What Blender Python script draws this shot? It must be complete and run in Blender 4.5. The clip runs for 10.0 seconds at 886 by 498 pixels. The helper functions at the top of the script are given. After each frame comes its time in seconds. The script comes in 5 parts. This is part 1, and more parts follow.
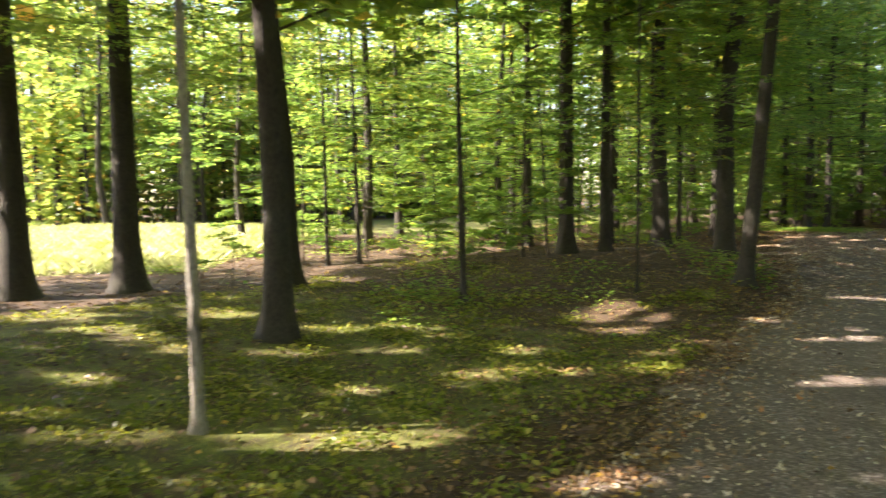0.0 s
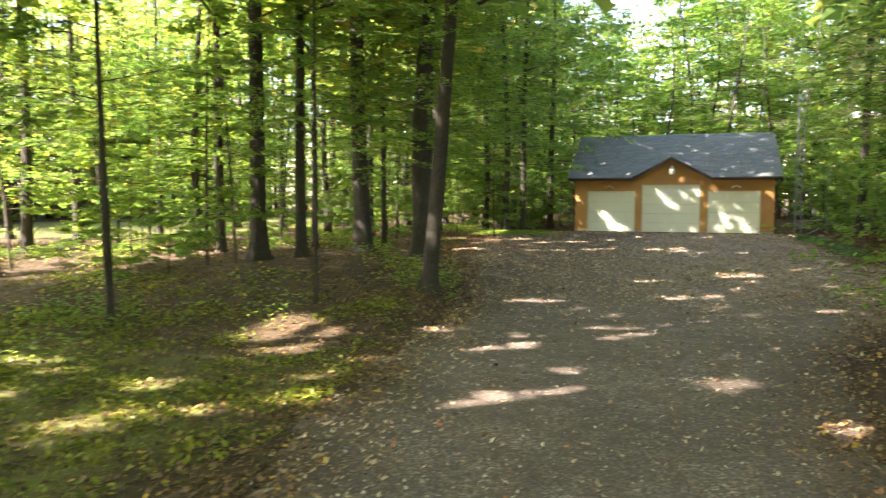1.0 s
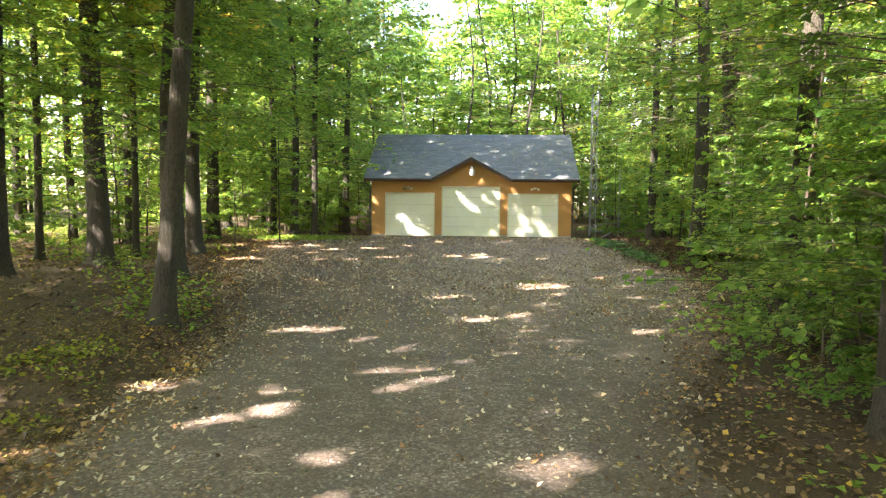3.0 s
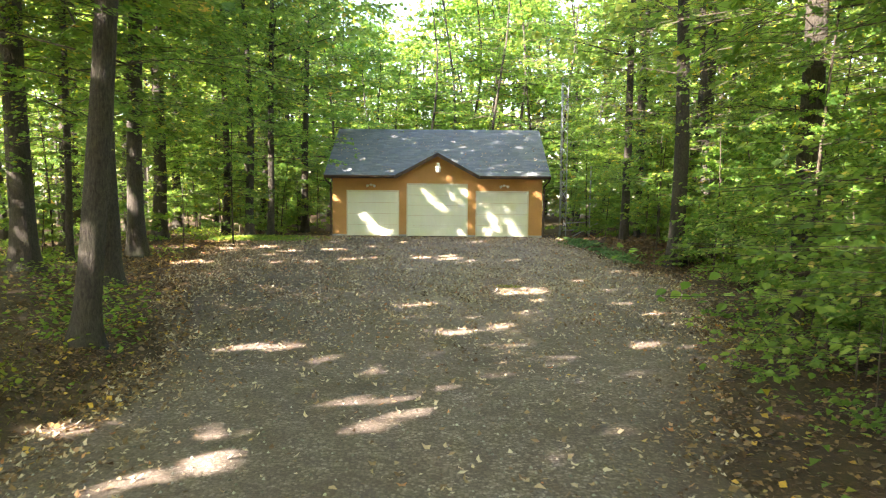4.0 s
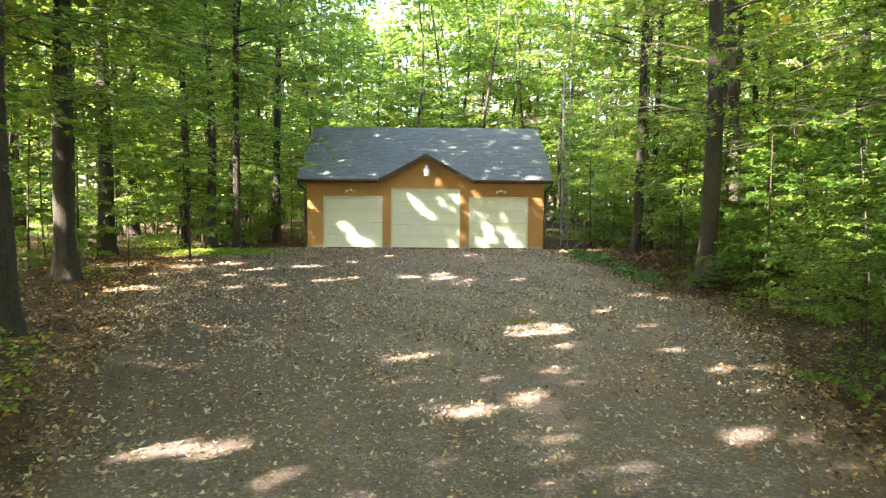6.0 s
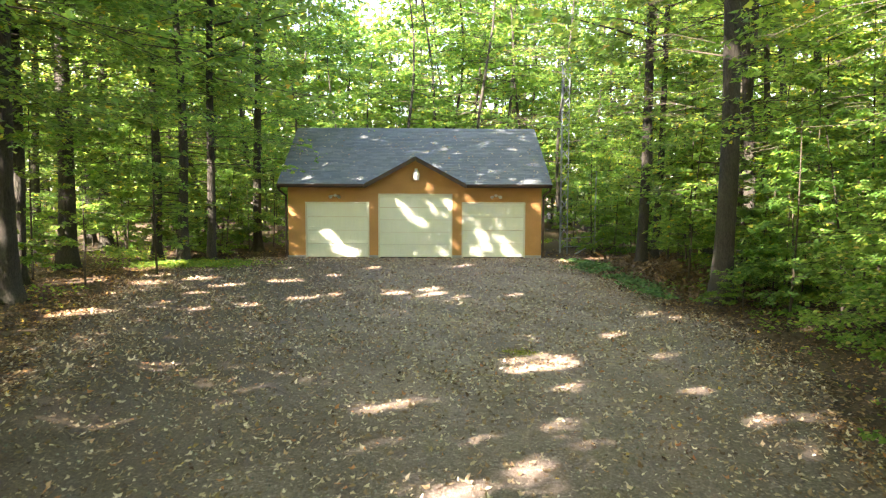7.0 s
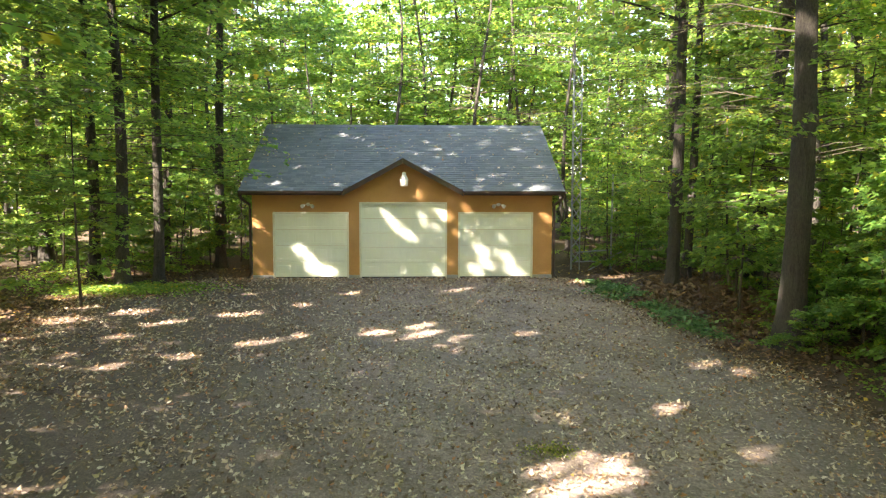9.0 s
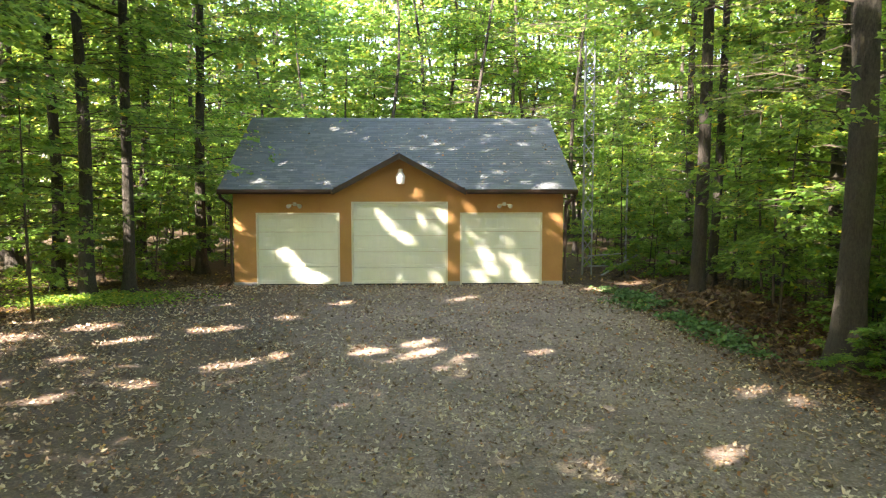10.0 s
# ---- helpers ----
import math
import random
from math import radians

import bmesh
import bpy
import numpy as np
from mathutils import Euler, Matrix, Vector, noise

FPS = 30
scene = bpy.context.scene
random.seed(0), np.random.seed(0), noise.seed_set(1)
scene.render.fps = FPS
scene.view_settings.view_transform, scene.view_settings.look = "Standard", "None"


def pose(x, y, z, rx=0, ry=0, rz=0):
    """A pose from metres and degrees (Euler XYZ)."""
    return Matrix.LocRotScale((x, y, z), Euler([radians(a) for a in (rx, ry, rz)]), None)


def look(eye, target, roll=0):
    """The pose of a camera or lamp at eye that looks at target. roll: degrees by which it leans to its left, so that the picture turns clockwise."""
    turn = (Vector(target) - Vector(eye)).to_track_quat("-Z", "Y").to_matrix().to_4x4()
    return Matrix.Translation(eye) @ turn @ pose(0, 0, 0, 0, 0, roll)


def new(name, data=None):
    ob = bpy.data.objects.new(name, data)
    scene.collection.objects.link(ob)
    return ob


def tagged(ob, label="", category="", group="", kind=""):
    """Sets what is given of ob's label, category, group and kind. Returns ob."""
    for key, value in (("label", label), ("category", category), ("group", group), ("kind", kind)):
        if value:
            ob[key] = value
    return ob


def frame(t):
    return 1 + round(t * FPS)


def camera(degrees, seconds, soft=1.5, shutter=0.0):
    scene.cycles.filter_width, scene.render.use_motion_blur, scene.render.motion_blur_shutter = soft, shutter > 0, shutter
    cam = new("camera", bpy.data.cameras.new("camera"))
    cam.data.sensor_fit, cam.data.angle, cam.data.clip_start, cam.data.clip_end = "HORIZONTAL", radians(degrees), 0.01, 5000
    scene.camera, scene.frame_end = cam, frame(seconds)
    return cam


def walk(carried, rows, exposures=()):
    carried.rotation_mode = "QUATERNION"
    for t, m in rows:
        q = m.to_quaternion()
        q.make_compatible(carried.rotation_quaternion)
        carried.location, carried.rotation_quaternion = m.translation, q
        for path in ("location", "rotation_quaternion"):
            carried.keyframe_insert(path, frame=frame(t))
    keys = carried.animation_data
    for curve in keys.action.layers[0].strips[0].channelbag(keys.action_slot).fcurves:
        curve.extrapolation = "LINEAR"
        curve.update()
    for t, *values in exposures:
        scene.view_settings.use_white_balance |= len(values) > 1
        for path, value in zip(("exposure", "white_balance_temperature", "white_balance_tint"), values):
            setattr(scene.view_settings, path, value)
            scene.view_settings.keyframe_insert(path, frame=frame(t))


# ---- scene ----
cam = camera(63.1, 10.0, soft=1.2, shutter=0.3)
PATH = [
    (0.0, (0.458, -39.209, 1.998), (-0.808, -37.668, 1.849), -1.0),
    (0.5, (0.697, -38.284, 1.997), (-0.264, -36.537, 1.845), -0.7),
    (1, (0.872, -37.36, 2.018), (0.229, -35.473, 1.865), -0.1),
    (1.5, (0.961, -36.445, 2.022), (0.55, -34.493, 1.873), 0.2),
    (2, (0.993, -35.608, 2.041), (0.72, -33.632, 1.892), 0.4),
    (2.5, (0.896, -34.749, 2.035), (0.704, -32.764, 1.888), 0.5),
    (3, (0.791, -33.941, 2.009), (0.669, -31.951, 1.861), 0.5),
    (4.5, (0.241, -31.419, 1.963), (0.258, -29.424, 1.811), 0.4),
    (5, (0.066, -30.507, 2.033), (0.093, -28.513, 1.881), 0.3),
    (6.5, (0.213, -27.717, 2.387), (0.26, -25.724, 2.231), 0.4),
    (7, (0.344, -26.727, 2.499), (0.395, -24.734, 2.342), 0.2),
    (7.5, (0.38, -25.745, 2.606), (0.438, -23.753, 2.447), 0.3),
    (8, (0.372, -24.738, 2.628), (0.438, -22.746, 2.468), 0.2),
    (8.5, (0.394, -23.658, 2.704), (0.464, -21.665, 2.543), 0.2),
    (9, (0.395, -22.593, 2.832), (0.47, -20.601, 2.668), 0.1),
    (9.5, (0.393, -21.554, 2.863), (0.473, -19.563, 2.699), 0.1),
    (10, (0.429, -20.545, 2.77), (0.507, -18.553, 2.607), 0.0),
]
walk(cam, [(t, look(eye, target, roll)) for t, eye, target, roll in PATH], exposures=[(0.0, 2.6, 7350, 22), (1.2, 3.28, 7350, 22), (3.0, 3.6, 7350, 22), (7.0, 3.6, 7350, 22), (10.0, 3.4, 7350, 22)])

# ---- daylight: clear sky, low sun from the south-west of the clearing ----
SUN_EL = radians(36)
SUN_TO = Vector((0.772, 0.635, 0)).normalized()
world = bpy.data.worlds.new("sky")
scene.world = world
world.use_nodes = True
wn = world.node_tree.nodes
sky = wn.new("ShaderNodeTexSky")
sky.sky_type = "NISHITA"
sky.sun_disc = False
sky.sun_elevation = SUN_EL
sky.sun_rotation = math.atan2(-SUN_TO.x, -SUN_TO.y)
wn["Background"].inputs["Strength"].default_value = 0.113
world.node_tree.links.new(sky.outputs["Color"], wn["Background"].inputs["Color"])
sun_lamp = bpy.data.lights.new("sun", "SUN")
sun_lamp.energy = 5.0
sun_lamp.angle = radians(0.7)
sun_lamp.color = (1.0, 0.95, 0.86)
sun = new("sun", sun_lamp)
sun.matrix_world = look((0, 0, 60), (SUN_TO.x, SUN_TO.y, 60 - math.tan(SUN_EL)))

# ---- materials ----
def material(name):
    m = bpy.data.materials.new(name)
    m.use_nodes = True
    nt = m.node_tree
    return m, nt, nt.nodes, nt.links, nt.nodes["Principled BSDF"]


def noise_tex(nt, scale, detail=4.0, rough=0.55, stretch=None):
    n = nt.nodes.new("ShaderNodeTexNoise")
    n.inputs["Scale"].default_value = scale
    n.inputs["Detail"].default_value = detail
    n.inputs["Roughness"].default_value = rough
    c = nt.nodes.new("ShaderNodeTexCoord")
    if stretch:
        mp = nt.nodes.new("ShaderNodeMapping")
        mp.inputs["Scale"].default_value = stretch
        nt.links.new(c.outputs["Object"], mp.inputs["Vector"])
        nt.links.new(mp.outputs["Vector"], n.inputs["Vector"])
    else:
        nt.links.new(c.outputs["Object"], n.inputs["Vector"])
    return n.outputs["Fac"]


def ramp(nt, fac, *stops):
    r = nt.nodes.new("ShaderNodeValToRGB")
    while len(r.color_ramp.elements) < len(stops):
        r.color_ramp.elements.new(0.5)
    for e, (p, c) in zip(r.color_ramp.elements, stops):
        e.position, e.color = p, (*c, 1)
    nt.links.new(fac, r.inputs["Fac"])
    return r.outputs["Color"]


def mixed(nt, fac, a, b, how="MIX"):
    n = nt.nodes.new("ShaderNodeMix")
    n.data_type, n.blend_type = "RGBA", how
    for key, v in ((0, fac), (6, a), (7, b)):
        if hasattr(v, "is_linked"):
            nt.links.new(v, n.inputs[key])
        else:
            n.inputs[key].default_value = v if key == 0 else (*v, 1)
    return n.outputs[2]


def bumped(nt, bsdf, height, strength, distance):
    b = nt.nodes.new("ShaderNodeBump")
    b.inputs["Strength"].default_value = strength
    b.inputs["Distance"].default_value = distance
    nt.links.new(height, b.inputs["Height"])
    nt.links.new(b.outputs["Normal"], bsdf.inputs["Normal"])


def simple(name, c1, c2, scale, rough=0.8, bump=0.2, dist=0.01, stretch=None, metal=0.0, grain=60.0):
    """Paint, stone or metal with stains at one scale and grain at another."""
    m, nt, nd, ln, b = material(name)
    big = noise_tex(nt, scale, 5, 0.6, stretch)
    fine = noise_tex(nt, grain, 3, 0.6, stretch)
    col = ramp(nt, big, (0.3, c1), (0.7, c2))
    col = mixed(nt, 0.35, col, ramp(nt, fine, (0.35, tuple(v * 0.6 for v in c1)), (0.65, tuple(min(1, v * 1.25) for v in c2))))
    ln.new(col, b.inputs["Base Color"])
    b.inputs["Roughness"].default_value = rough
    b.inputs["Metallic"].default_value = metal
    bumped(nt, b, fine, bump, dist)
    return m


def leaf_material(name, dark, mid, light, odd, glow, share=0.58, odd_at=0.965):
    """A leaf that reflects and lets light through, each leaf with its own tint."""
    m, nt, nd, ln, b = material(name)
    geo = nd.new("ShaderNodeNewGeometry")
    info = nd.new("ShaderNodeObjectInfo")
    col = ramp(nt, geo.outputs["Random Per Island"], (0.0, dark), (0.45, mid), (odd_at - 0.05, light), (odd_at, odd))
    tint = ramp(nt, info.outputs["Random"], (0.0, (0.80, 0.88, 0.75)), (0.6, (1, 1, 1)), (1.0, (1.22, 1.10, 0.9)))
    col = mixed(nt, 1.0, col, tint, "MULTIPLY")
    ln.new(col, b.inputs["Base Color"])
    b.inputs["Roughness"].default_value = 0.45
    b.inputs["Specular IOR Level"].default_value = 0.35
    tr = nd.new("ShaderNodeBsdfTranslucent")
    ln.new(mixed(nt, 1.0, col, glow, "MULTIPLY"), tr.inputs["Color"])
    mx = nd.new("ShaderNodeMixShader")
    mx.inputs["Fac"].default_value = share
    ln.new(b.outputs["BSDF"], mx.inputs[1])
    ln.new(tr.outputs["BSDF"], mx.inputs[2])
    ln.new(mx.outputs["Shader"], nd["Material Output"].inputs["Surface"])
    return m


LEAF = leaf_material("leaf_green", (0.056, 0.142, 0.036), (0.093, 0.206, 0.048), (0.155, 0.278, 0.070), (0.30, 0.31, 0.05), (2.9, 2.2, 1.8), share=0.62, odd_at=0.985)
LEAF_HIGH = leaf_material("leaf_canopy", (0.077, 0.160, 0.042), (0.126, 0.230, 0.056), (0.212, 0.300, 0.084), (0.50, 0.38, 0.12), (2.75, 2.1, 1.65), odd_at=0.965)
LEAF_BROAD = leaf_material("leaf_beech", (0.064, 0.152, 0.036), (0.105, 0.22, 0.050), (0.178, 0.29, 0.080), (0.36, 0.38, 0.15), (2.6, 2.1, 1.65), odd_at=0.985)
LITTER = leaf_material("leaf_litter", (0.115, 0.070, 0.042), (0.36, 0.255, 0.165), (0.72, 0.62, 0.49), (0.46, 0.20, 0.09), (1.2, 1.0, 0.7), share=0.12, odd_at=0.95)
LITTER_WOOD = leaf_material("leaf_litter_brown", (0.052, 0.030, 0.017), (0.140, 0.086, 0.048), (0.29, 0.195, 0.108), (0.52, 0.36, 0.09), (1.2, 1.0, 0.7), share=0.12, odd_at=0.96)
IVY = leaf_material("ground_ivy_leaf", (0.055, 0.13, 0.045), (0.095, 0.20, 0.07), (0.16, 0.28, 0.11), (0.2, 0.25, 0.1), (1.8, 1.7, 1.2), share=0.35)
GRASS = leaf_material("grass_blade", (0.085, 0.115, 0.02), (0.18, 0.215, 0.034), (0.31, 0.31, 0.06), (0.42, 0.36, 0.12), (1.8, 1.7, 1.0), share=0.4, odd_at=0.9)
# blades paled beyond grass colour, to carry the glare of full sun
MEADOW_LIT = leaf_material("meadow_blade_lit", (0.28, 0.34, 0.12), (0.43, 0.47, 0.20), (0.56, 0.58, 0.29), (0.64, 0.60, 0.36), (1.3, 1.25, 1.0), share=0.4, odd_at=0.9)
DRY = leaf_material("dry_stem", (0.07, 0.04, 0.022), (0.13, 0.075, 0.04), (0.21, 0.13, 0.07), (0.28, 0.19, 0.1), (1.0, 0.9, 0.7), share=0.1, odd_at=0.9)


def bark_material(name, c1, c2, lichen):
    m, nt, nd, ln, b = material(name)
    furrow = noise_tex(nt, 9.0, 6, 0.65, (3.0, 3.0, 0.35))
    patch = noise_tex(nt, 1.7, 4, 0.6)
    col = ramp(nt, furrow, (0.32, c1), (0.68, c2))
    col = mixed(nt, ramp(nt, patch, (0.50, (0, 0, 0)), (0.70, (0.7, 0.7, 0.7))), col, lichen)
    plates = noise_tex(nt, 26.0, 5, 0.7, (1.6, 1.6, 0.5))
    col = mixed(nt, 0.55, col, ramp(nt, plates, (0.36, tuple(v * 0.5 for v in c1)), (0.64, tuple(v * 1.35 for v in c2))))
    ln.new(col, b.inputs["Base Color"])
    b.inputs["Roughness"].default_value = 0.9
    ridge = nd.new("ShaderNodeMath")
    ridge.operation = "ADD"
    ln.new(furrow, ridge.inputs[0])
    ln.new(plates, ridge.inputs[1])
    bumped(nt, b, ridge.outputs[0], 1.0, 0.05)
    return m


BARK = bark_material("bark_grey_brown", (0.016, 0.014, 0.011), (0.070, 0.062, 0.048), (0.074, 0.090, 0.052))
# pale bark, lightened further to carry the sun on the young trunk
BARK_PALE_LIT = bark_material("bark_pale_lit", (0.17, 0.155, 0.13), (0.40, 0.37, 0.31), (0.44, 0.44, 0.37))
TWIG = simple("twig_bark", (0.032, 0.026, 0.018), (0.075, 0.06, 0.042), 6.0, 0.9)


def ground_material():
    m, nt, nd, ln, b = material("woodland_floor")
    wide = noise_tex(nt, 0.35, 4, 0.6)
    mid = noise_tex(nt, 2.2, 5, 0.65)
    fine = noise_tex(nt, 28.0, 4, 0.7)
    at = nd.new("ShaderNodeAttribute")
    at.attribute_name = "lawn"
    litter = ramp(nt, fine, (0.30, (0.030, 0.021, 0.013)), (0.55, (0.100, 0.060, 0.032)), (0.75, (0.20, 0.125, 0.068)))
    soil = mixed(nt, ramp(nt, mid, (0.4, (0, 0, 0)), (0.65, (0.7, 0.7, 0.7))), litter, (0.042, 0.032, 0.020))
    moss = ramp(nt, fine, (0.3, (0.06, 0.075, 0.014)), (0.6, (0.165, 0.205, 0.032)), (0.8, (0.285, 0.295, 0.070)))
    blot = noise_tex(nt, 1.1, 5, 0.7)
    moss = mixed(nt, ramp(nt, blot, (0.40, (0, 0, 0)), (0.60, (0.85, 0.85, 0.85))), moss, ramp(nt, fine, (0.3, (0.055, 0.055, 0.015)), (0.7, (0.165, 0.165, 0.04))))
    moss = mixed(nt, ramp(nt, mid, (0.45, (0, 0, 0)), (0.62, (0.75, 0.75, 0.75))), moss, soil)
    cover = nd.new("ShaderNodeMath")
    cover.operation = "MULTIPLY_ADD"
    ln.new(wide, cover.inputs[0])
    cover.inputs[1].default_value = 0.5
    ln.new(at.outputs["Fac"], cover.inputs[2])
    ln.new(mixed(nt, ramp(nt, cover.outputs[0], (0.52, (0, 0, 0)), (0.88, (1, 1, 1))), soil, moss), b.inputs["Base Color"])
    b.inputs["Roughness"].default_value = 0.95
    bumped(nt, b, fine, 0.8, 0.03)
    return m


def gravel_material():
    m, nt, nd, ln, b = material("packed_gravel")
    wide = noise_tex(nt, 0.45, 4, 0.6)
    mid = noise_tex(nt, 3.0, 5, 0.65)
    c = nd.new("ShaderNodeTexCoord")
    v = nd.new("ShaderNodeTexVoronoi")
    v.inputs["Scale"].default_value = 34.0
    ln.new(c.outputs["Object"], v.inputs["Vector"])
    fine = noise_tex(nt, 90.0, 3, 0.7)
    stone = nd.new("ShaderNodeSeparateColor")
    ln.new(v.outputs["Color"], stone.inputs["Color"])
    pebbles = ramp(nt, stone.outputs[0], (0.0, (0.108, 0.087, 0.076)), (0.55, (0.230, 0.188, 0.164)), (0.85, (0.39, 0.325, 0.284)), (1.0, (0.60, 0.51, 0.45)))
    dirt = ramp(nt, fine, (0.35, (0.084, 0.062, 0.051)), (0.65, (0.182, 0.136, 0.111)))
    col = mixed(nt, ramp(nt, mid, (0.35, (0.15, 0.15, 0.15)), (0.65, (0.8, 0.8, 0.8))), pebbles, dirt)
    col = mixed(nt, ramp(nt, wide, (0.4, (0, 0, 0)), (0.65, (0.5, 0.5, 0.5))), col, (0.095, 0.074, 0.055))
    # tan of worn gravel, held back where shade falls along both sides
    worn = nd.new("ShaderNodeAttribute")
    worn.attribute_name = "worn"
    # tan raised a little to hold soft sun on the drive's middle
    tan = ramp(nt, fine, (0.3, (0.215, 0.160, 0.126)), (0.55, (0.49, 0.382, 0.310)), (0.75, (0.72, 0.59, 0.49)))
    share = nd.new("ShaderNodeMath")
    share.operation = "MULTIPLY"
    ln.new(worn.outputs["Fac"], share.inputs[0])
    ln.new(ramp(nt, mid, (0.3, (0.55, 0.55, 0.55)), (0.7, (1, 1, 1))), share.inputs[1])
    crumb = noise_tex(nt, 7.0, 6, 0.7)
    tan = mixed(nt, ramp(nt, crumb, (0.48, (0, 0, 0)), (0.64, (0.75, 0.75, 0.75))), tan, (0.125, 0.084, 0.054))
    col = mixed(nt, share.outputs[0], col, tan)
    # brown trodden earth under the leaves, its dark west half standing in for shade
    earth = nd.new("ShaderNodeAttribute")
    earth.attribute_name = "earth"
    loam = ramp(nt, fine, (0.3, (0.055, 0.036, 0.023)), (0.6, (0.135, 0.092, 0.060)), (0.8, (0.24, 0.175, 0.120)))
    bare = nd.new("ShaderNodeMath")
    bare.operation = "MULTIPLY"
    ln.new(earth.outputs["Fac"], bare.inputs[0])
    ln.new(ramp(nt, mid, (0.3, (0.9, 0.9, 0.9)), (0.7, (0.45, 0.45, 0.45))), bare.inputs[1])
    col = mixed(nt, bare.outputs[0], col, loam)
    # shade of the crevices between the stones, painted into the colour
    col = mixed(nt, ramp(nt, v.outputs["Distance"], (0.42, (0, 0, 0)), (0.70, (0.42, 0.42, 0.42))), col, (0.055, 0.043, 0.034))
    ln.new(col, b.inputs["Base Color"])
    b.inputs["Roughness"].default_value = 0.9
    dome = ramp(nt, v.outputs["Distance"], (0.0, (1, 1, 1)), (0.6, (0, 0, 0)))
    bumped(nt, b, mixed(nt, 0.5, dome, ramp(nt, fine, (0.3, (0, 0, 0)), (0.7, (1, 1, 1)))), 0.8, 0.012)
    return m


def door_material():
    """Factory-painted steel, even but for faint weathering."""
    m, nt, nd, ln, b = material("cream_door_paint")
    stain = noise_tex(nt, 0.8, 4, 0.6)
    streak = noise_tex(nt, 3.0, 4, 0.6, (3.0, 3.0, 0.4))
    col = ramp(nt, stain, (0.3, (0.70, 0.735, 0.60)), (0.7, (0.75, 0.78, 0.65)))
    ln.new(mixed(nt, 0.3, col, ramp(nt, streak, (0.35, (0.66, 0.69, 0.56)), (0.65, (0.76, 0.79, 0.66)))), b.inputs["Base Color"])
    b.inputs["Roughness"].default_value = 0.45
    return m


STONES = leaf_material("gravel_stone", (0.07, 0.066, 0.06), (0.19, 0.178, 0.16), (0.36, 0.34, 0.31), (0.52, 0.48, 0.42), (1, 1, 1), share=0.0, odd_at=0.93)
GROUND_MAT = ground_material()
GRAVEL_MAT = gravel_material()
STUCCO = simple("ochre_wall_paint", (0.385, 0.20, 0.068), (0.485, 0.265, 0.095), 1.4, 0.85, 0.25, 0.006, grain=120)
DOOR_PAINT = door_material()
TRIM_PAINT = simple("pale_trim_paint", (0.58, 0.58, 0.42), (0.68, 0.67, 0.52), 2.0, 0.6, 0.1, 0.003)
BROWN_METAL = simple("brown_gutter_paint", (0.035, 0.02, 0.014), (0.06, 0.035, 0.025), 3.0, 0.45, 0.05, 0.002)
SOFFIT = simple("dark_brown_stained_wood", (0.07, 0.035, 0.018), (0.13, 0.065, 0.03), 3.0, 0.75, 0.3, 0.006, (1, 1, 8))
CONCRETE = simple("concrete", (0.24, 0.24, 0.22), (0.38, 0.37, 0.34), 2.0, 0.9, 0.3, 0.006)
RUBBER = simple("dark_rubber_seal", (0.02, 0.02, 0.02), (0.04, 0.04, 0.04), 4.0, 0.8)
WHITE_LAMP = simple("white_lamp_housing", (0.70, 0.70, 0.68), (0.80, 0.80, 0.78), 4.0, 0.35, 0.05, 0.002)
STEEL = simple("galvanised_steel", (0.25, 0.27, 0.29), (0.36, 0.385, 0.41), 5.0, 0.5, 0.1, 0.003, metal=0.3)


def shingle_material():
    m, nt, nd, ln, b = material("asphalt_shingle")
    geo = nd.new("ShaderNodeNewGeometry")
    info = nd.new("ShaderNodeObjectInfo")
    add = nd.new("ShaderNodeMath")
    add.operation = "ADD"
    ln.new(geo.outputs["Random Per Island"], add.inputs[0])
    ln.new(info.outputs["Random"], add.inputs[1])
    fr = nd.new("ShaderNodeMath")
    fr.operation = "FRACT"
    ln.new(add.outputs[0], fr.inputs[0])
    fine = noise_tex(nt, 160.0, 3, 0.7)
    wide = noise_tex(nt, 0.9, 4, 0.6)
    col = ramp(nt, fr.outputs[0], (0.0, (0.098, 0.118, 0.130)), (0.6, (0.148, 0.175, 0.188)), (1.0, (0.215, 0.240, 0.252)))
    col = mixed(nt, 0.5, col, ramp(nt, fine, (0.3, (0.045, 0.053, 0.058)), (0.7, (0.20, 0.218, 0.222))))
    col = mixed(nt, ramp(nt, wide, (0.5, (0, 0, 0)), (0.75, (0.35, 0.35, 0.35))), col, (0.10, 0.10, 0.085))
    ln.new(col, b.inputs["Base Color"])
    b.inputs["Roughness"].default_value = 0.8
    bumped(nt, b, fine, 0.4, 0.004)
    return m


SHINGLE = shingle_material()


# ---- mesh helpers ----
def mesh_of(name, verts, faces, mats, index=None, smooth=False):
    """A mesh from arrays; faces may be a list of arrays of one width each."""
    me = bpy.data.meshes.new(name)
    groups = [np.asarray(f, dtype=np.int32) for f in (faces if isinstance(faces, list) else [faces]) if len(f)]
    loops = np.concatenate([g.ravel() for g in groups])
    totals = np.concatenate([np.full(len(g), g.shape[1], dtype=np.int32) for g in groups])
    starts = np.concatenate([[0], np.cumsum(totals)[:-1]]).astype(np.int32)
    me.vertices.add(len(verts))
    me.vertices.foreach_set("co", np.asarray(verts, dtype=np.float32).ravel())
    me.loops.add(len(loops))
    me.loops.foreach_set("vertex_index", loops)
    me.polygons.add(len(totals))
    me.polygons.foreach_set("loop_start", starts)
    me.polygons.foreach_set("loop_total", totals)
    if index is not None:
        me.polygons.foreach_set("material_index", np.asarray(index, dtype=np.int32))
    me.polygons.foreach_set("use_smooth", np.full(len(totals), smooth))
    for m in mats:
        me.materials.append(m)
    me.update()
    me.validate()
    return me


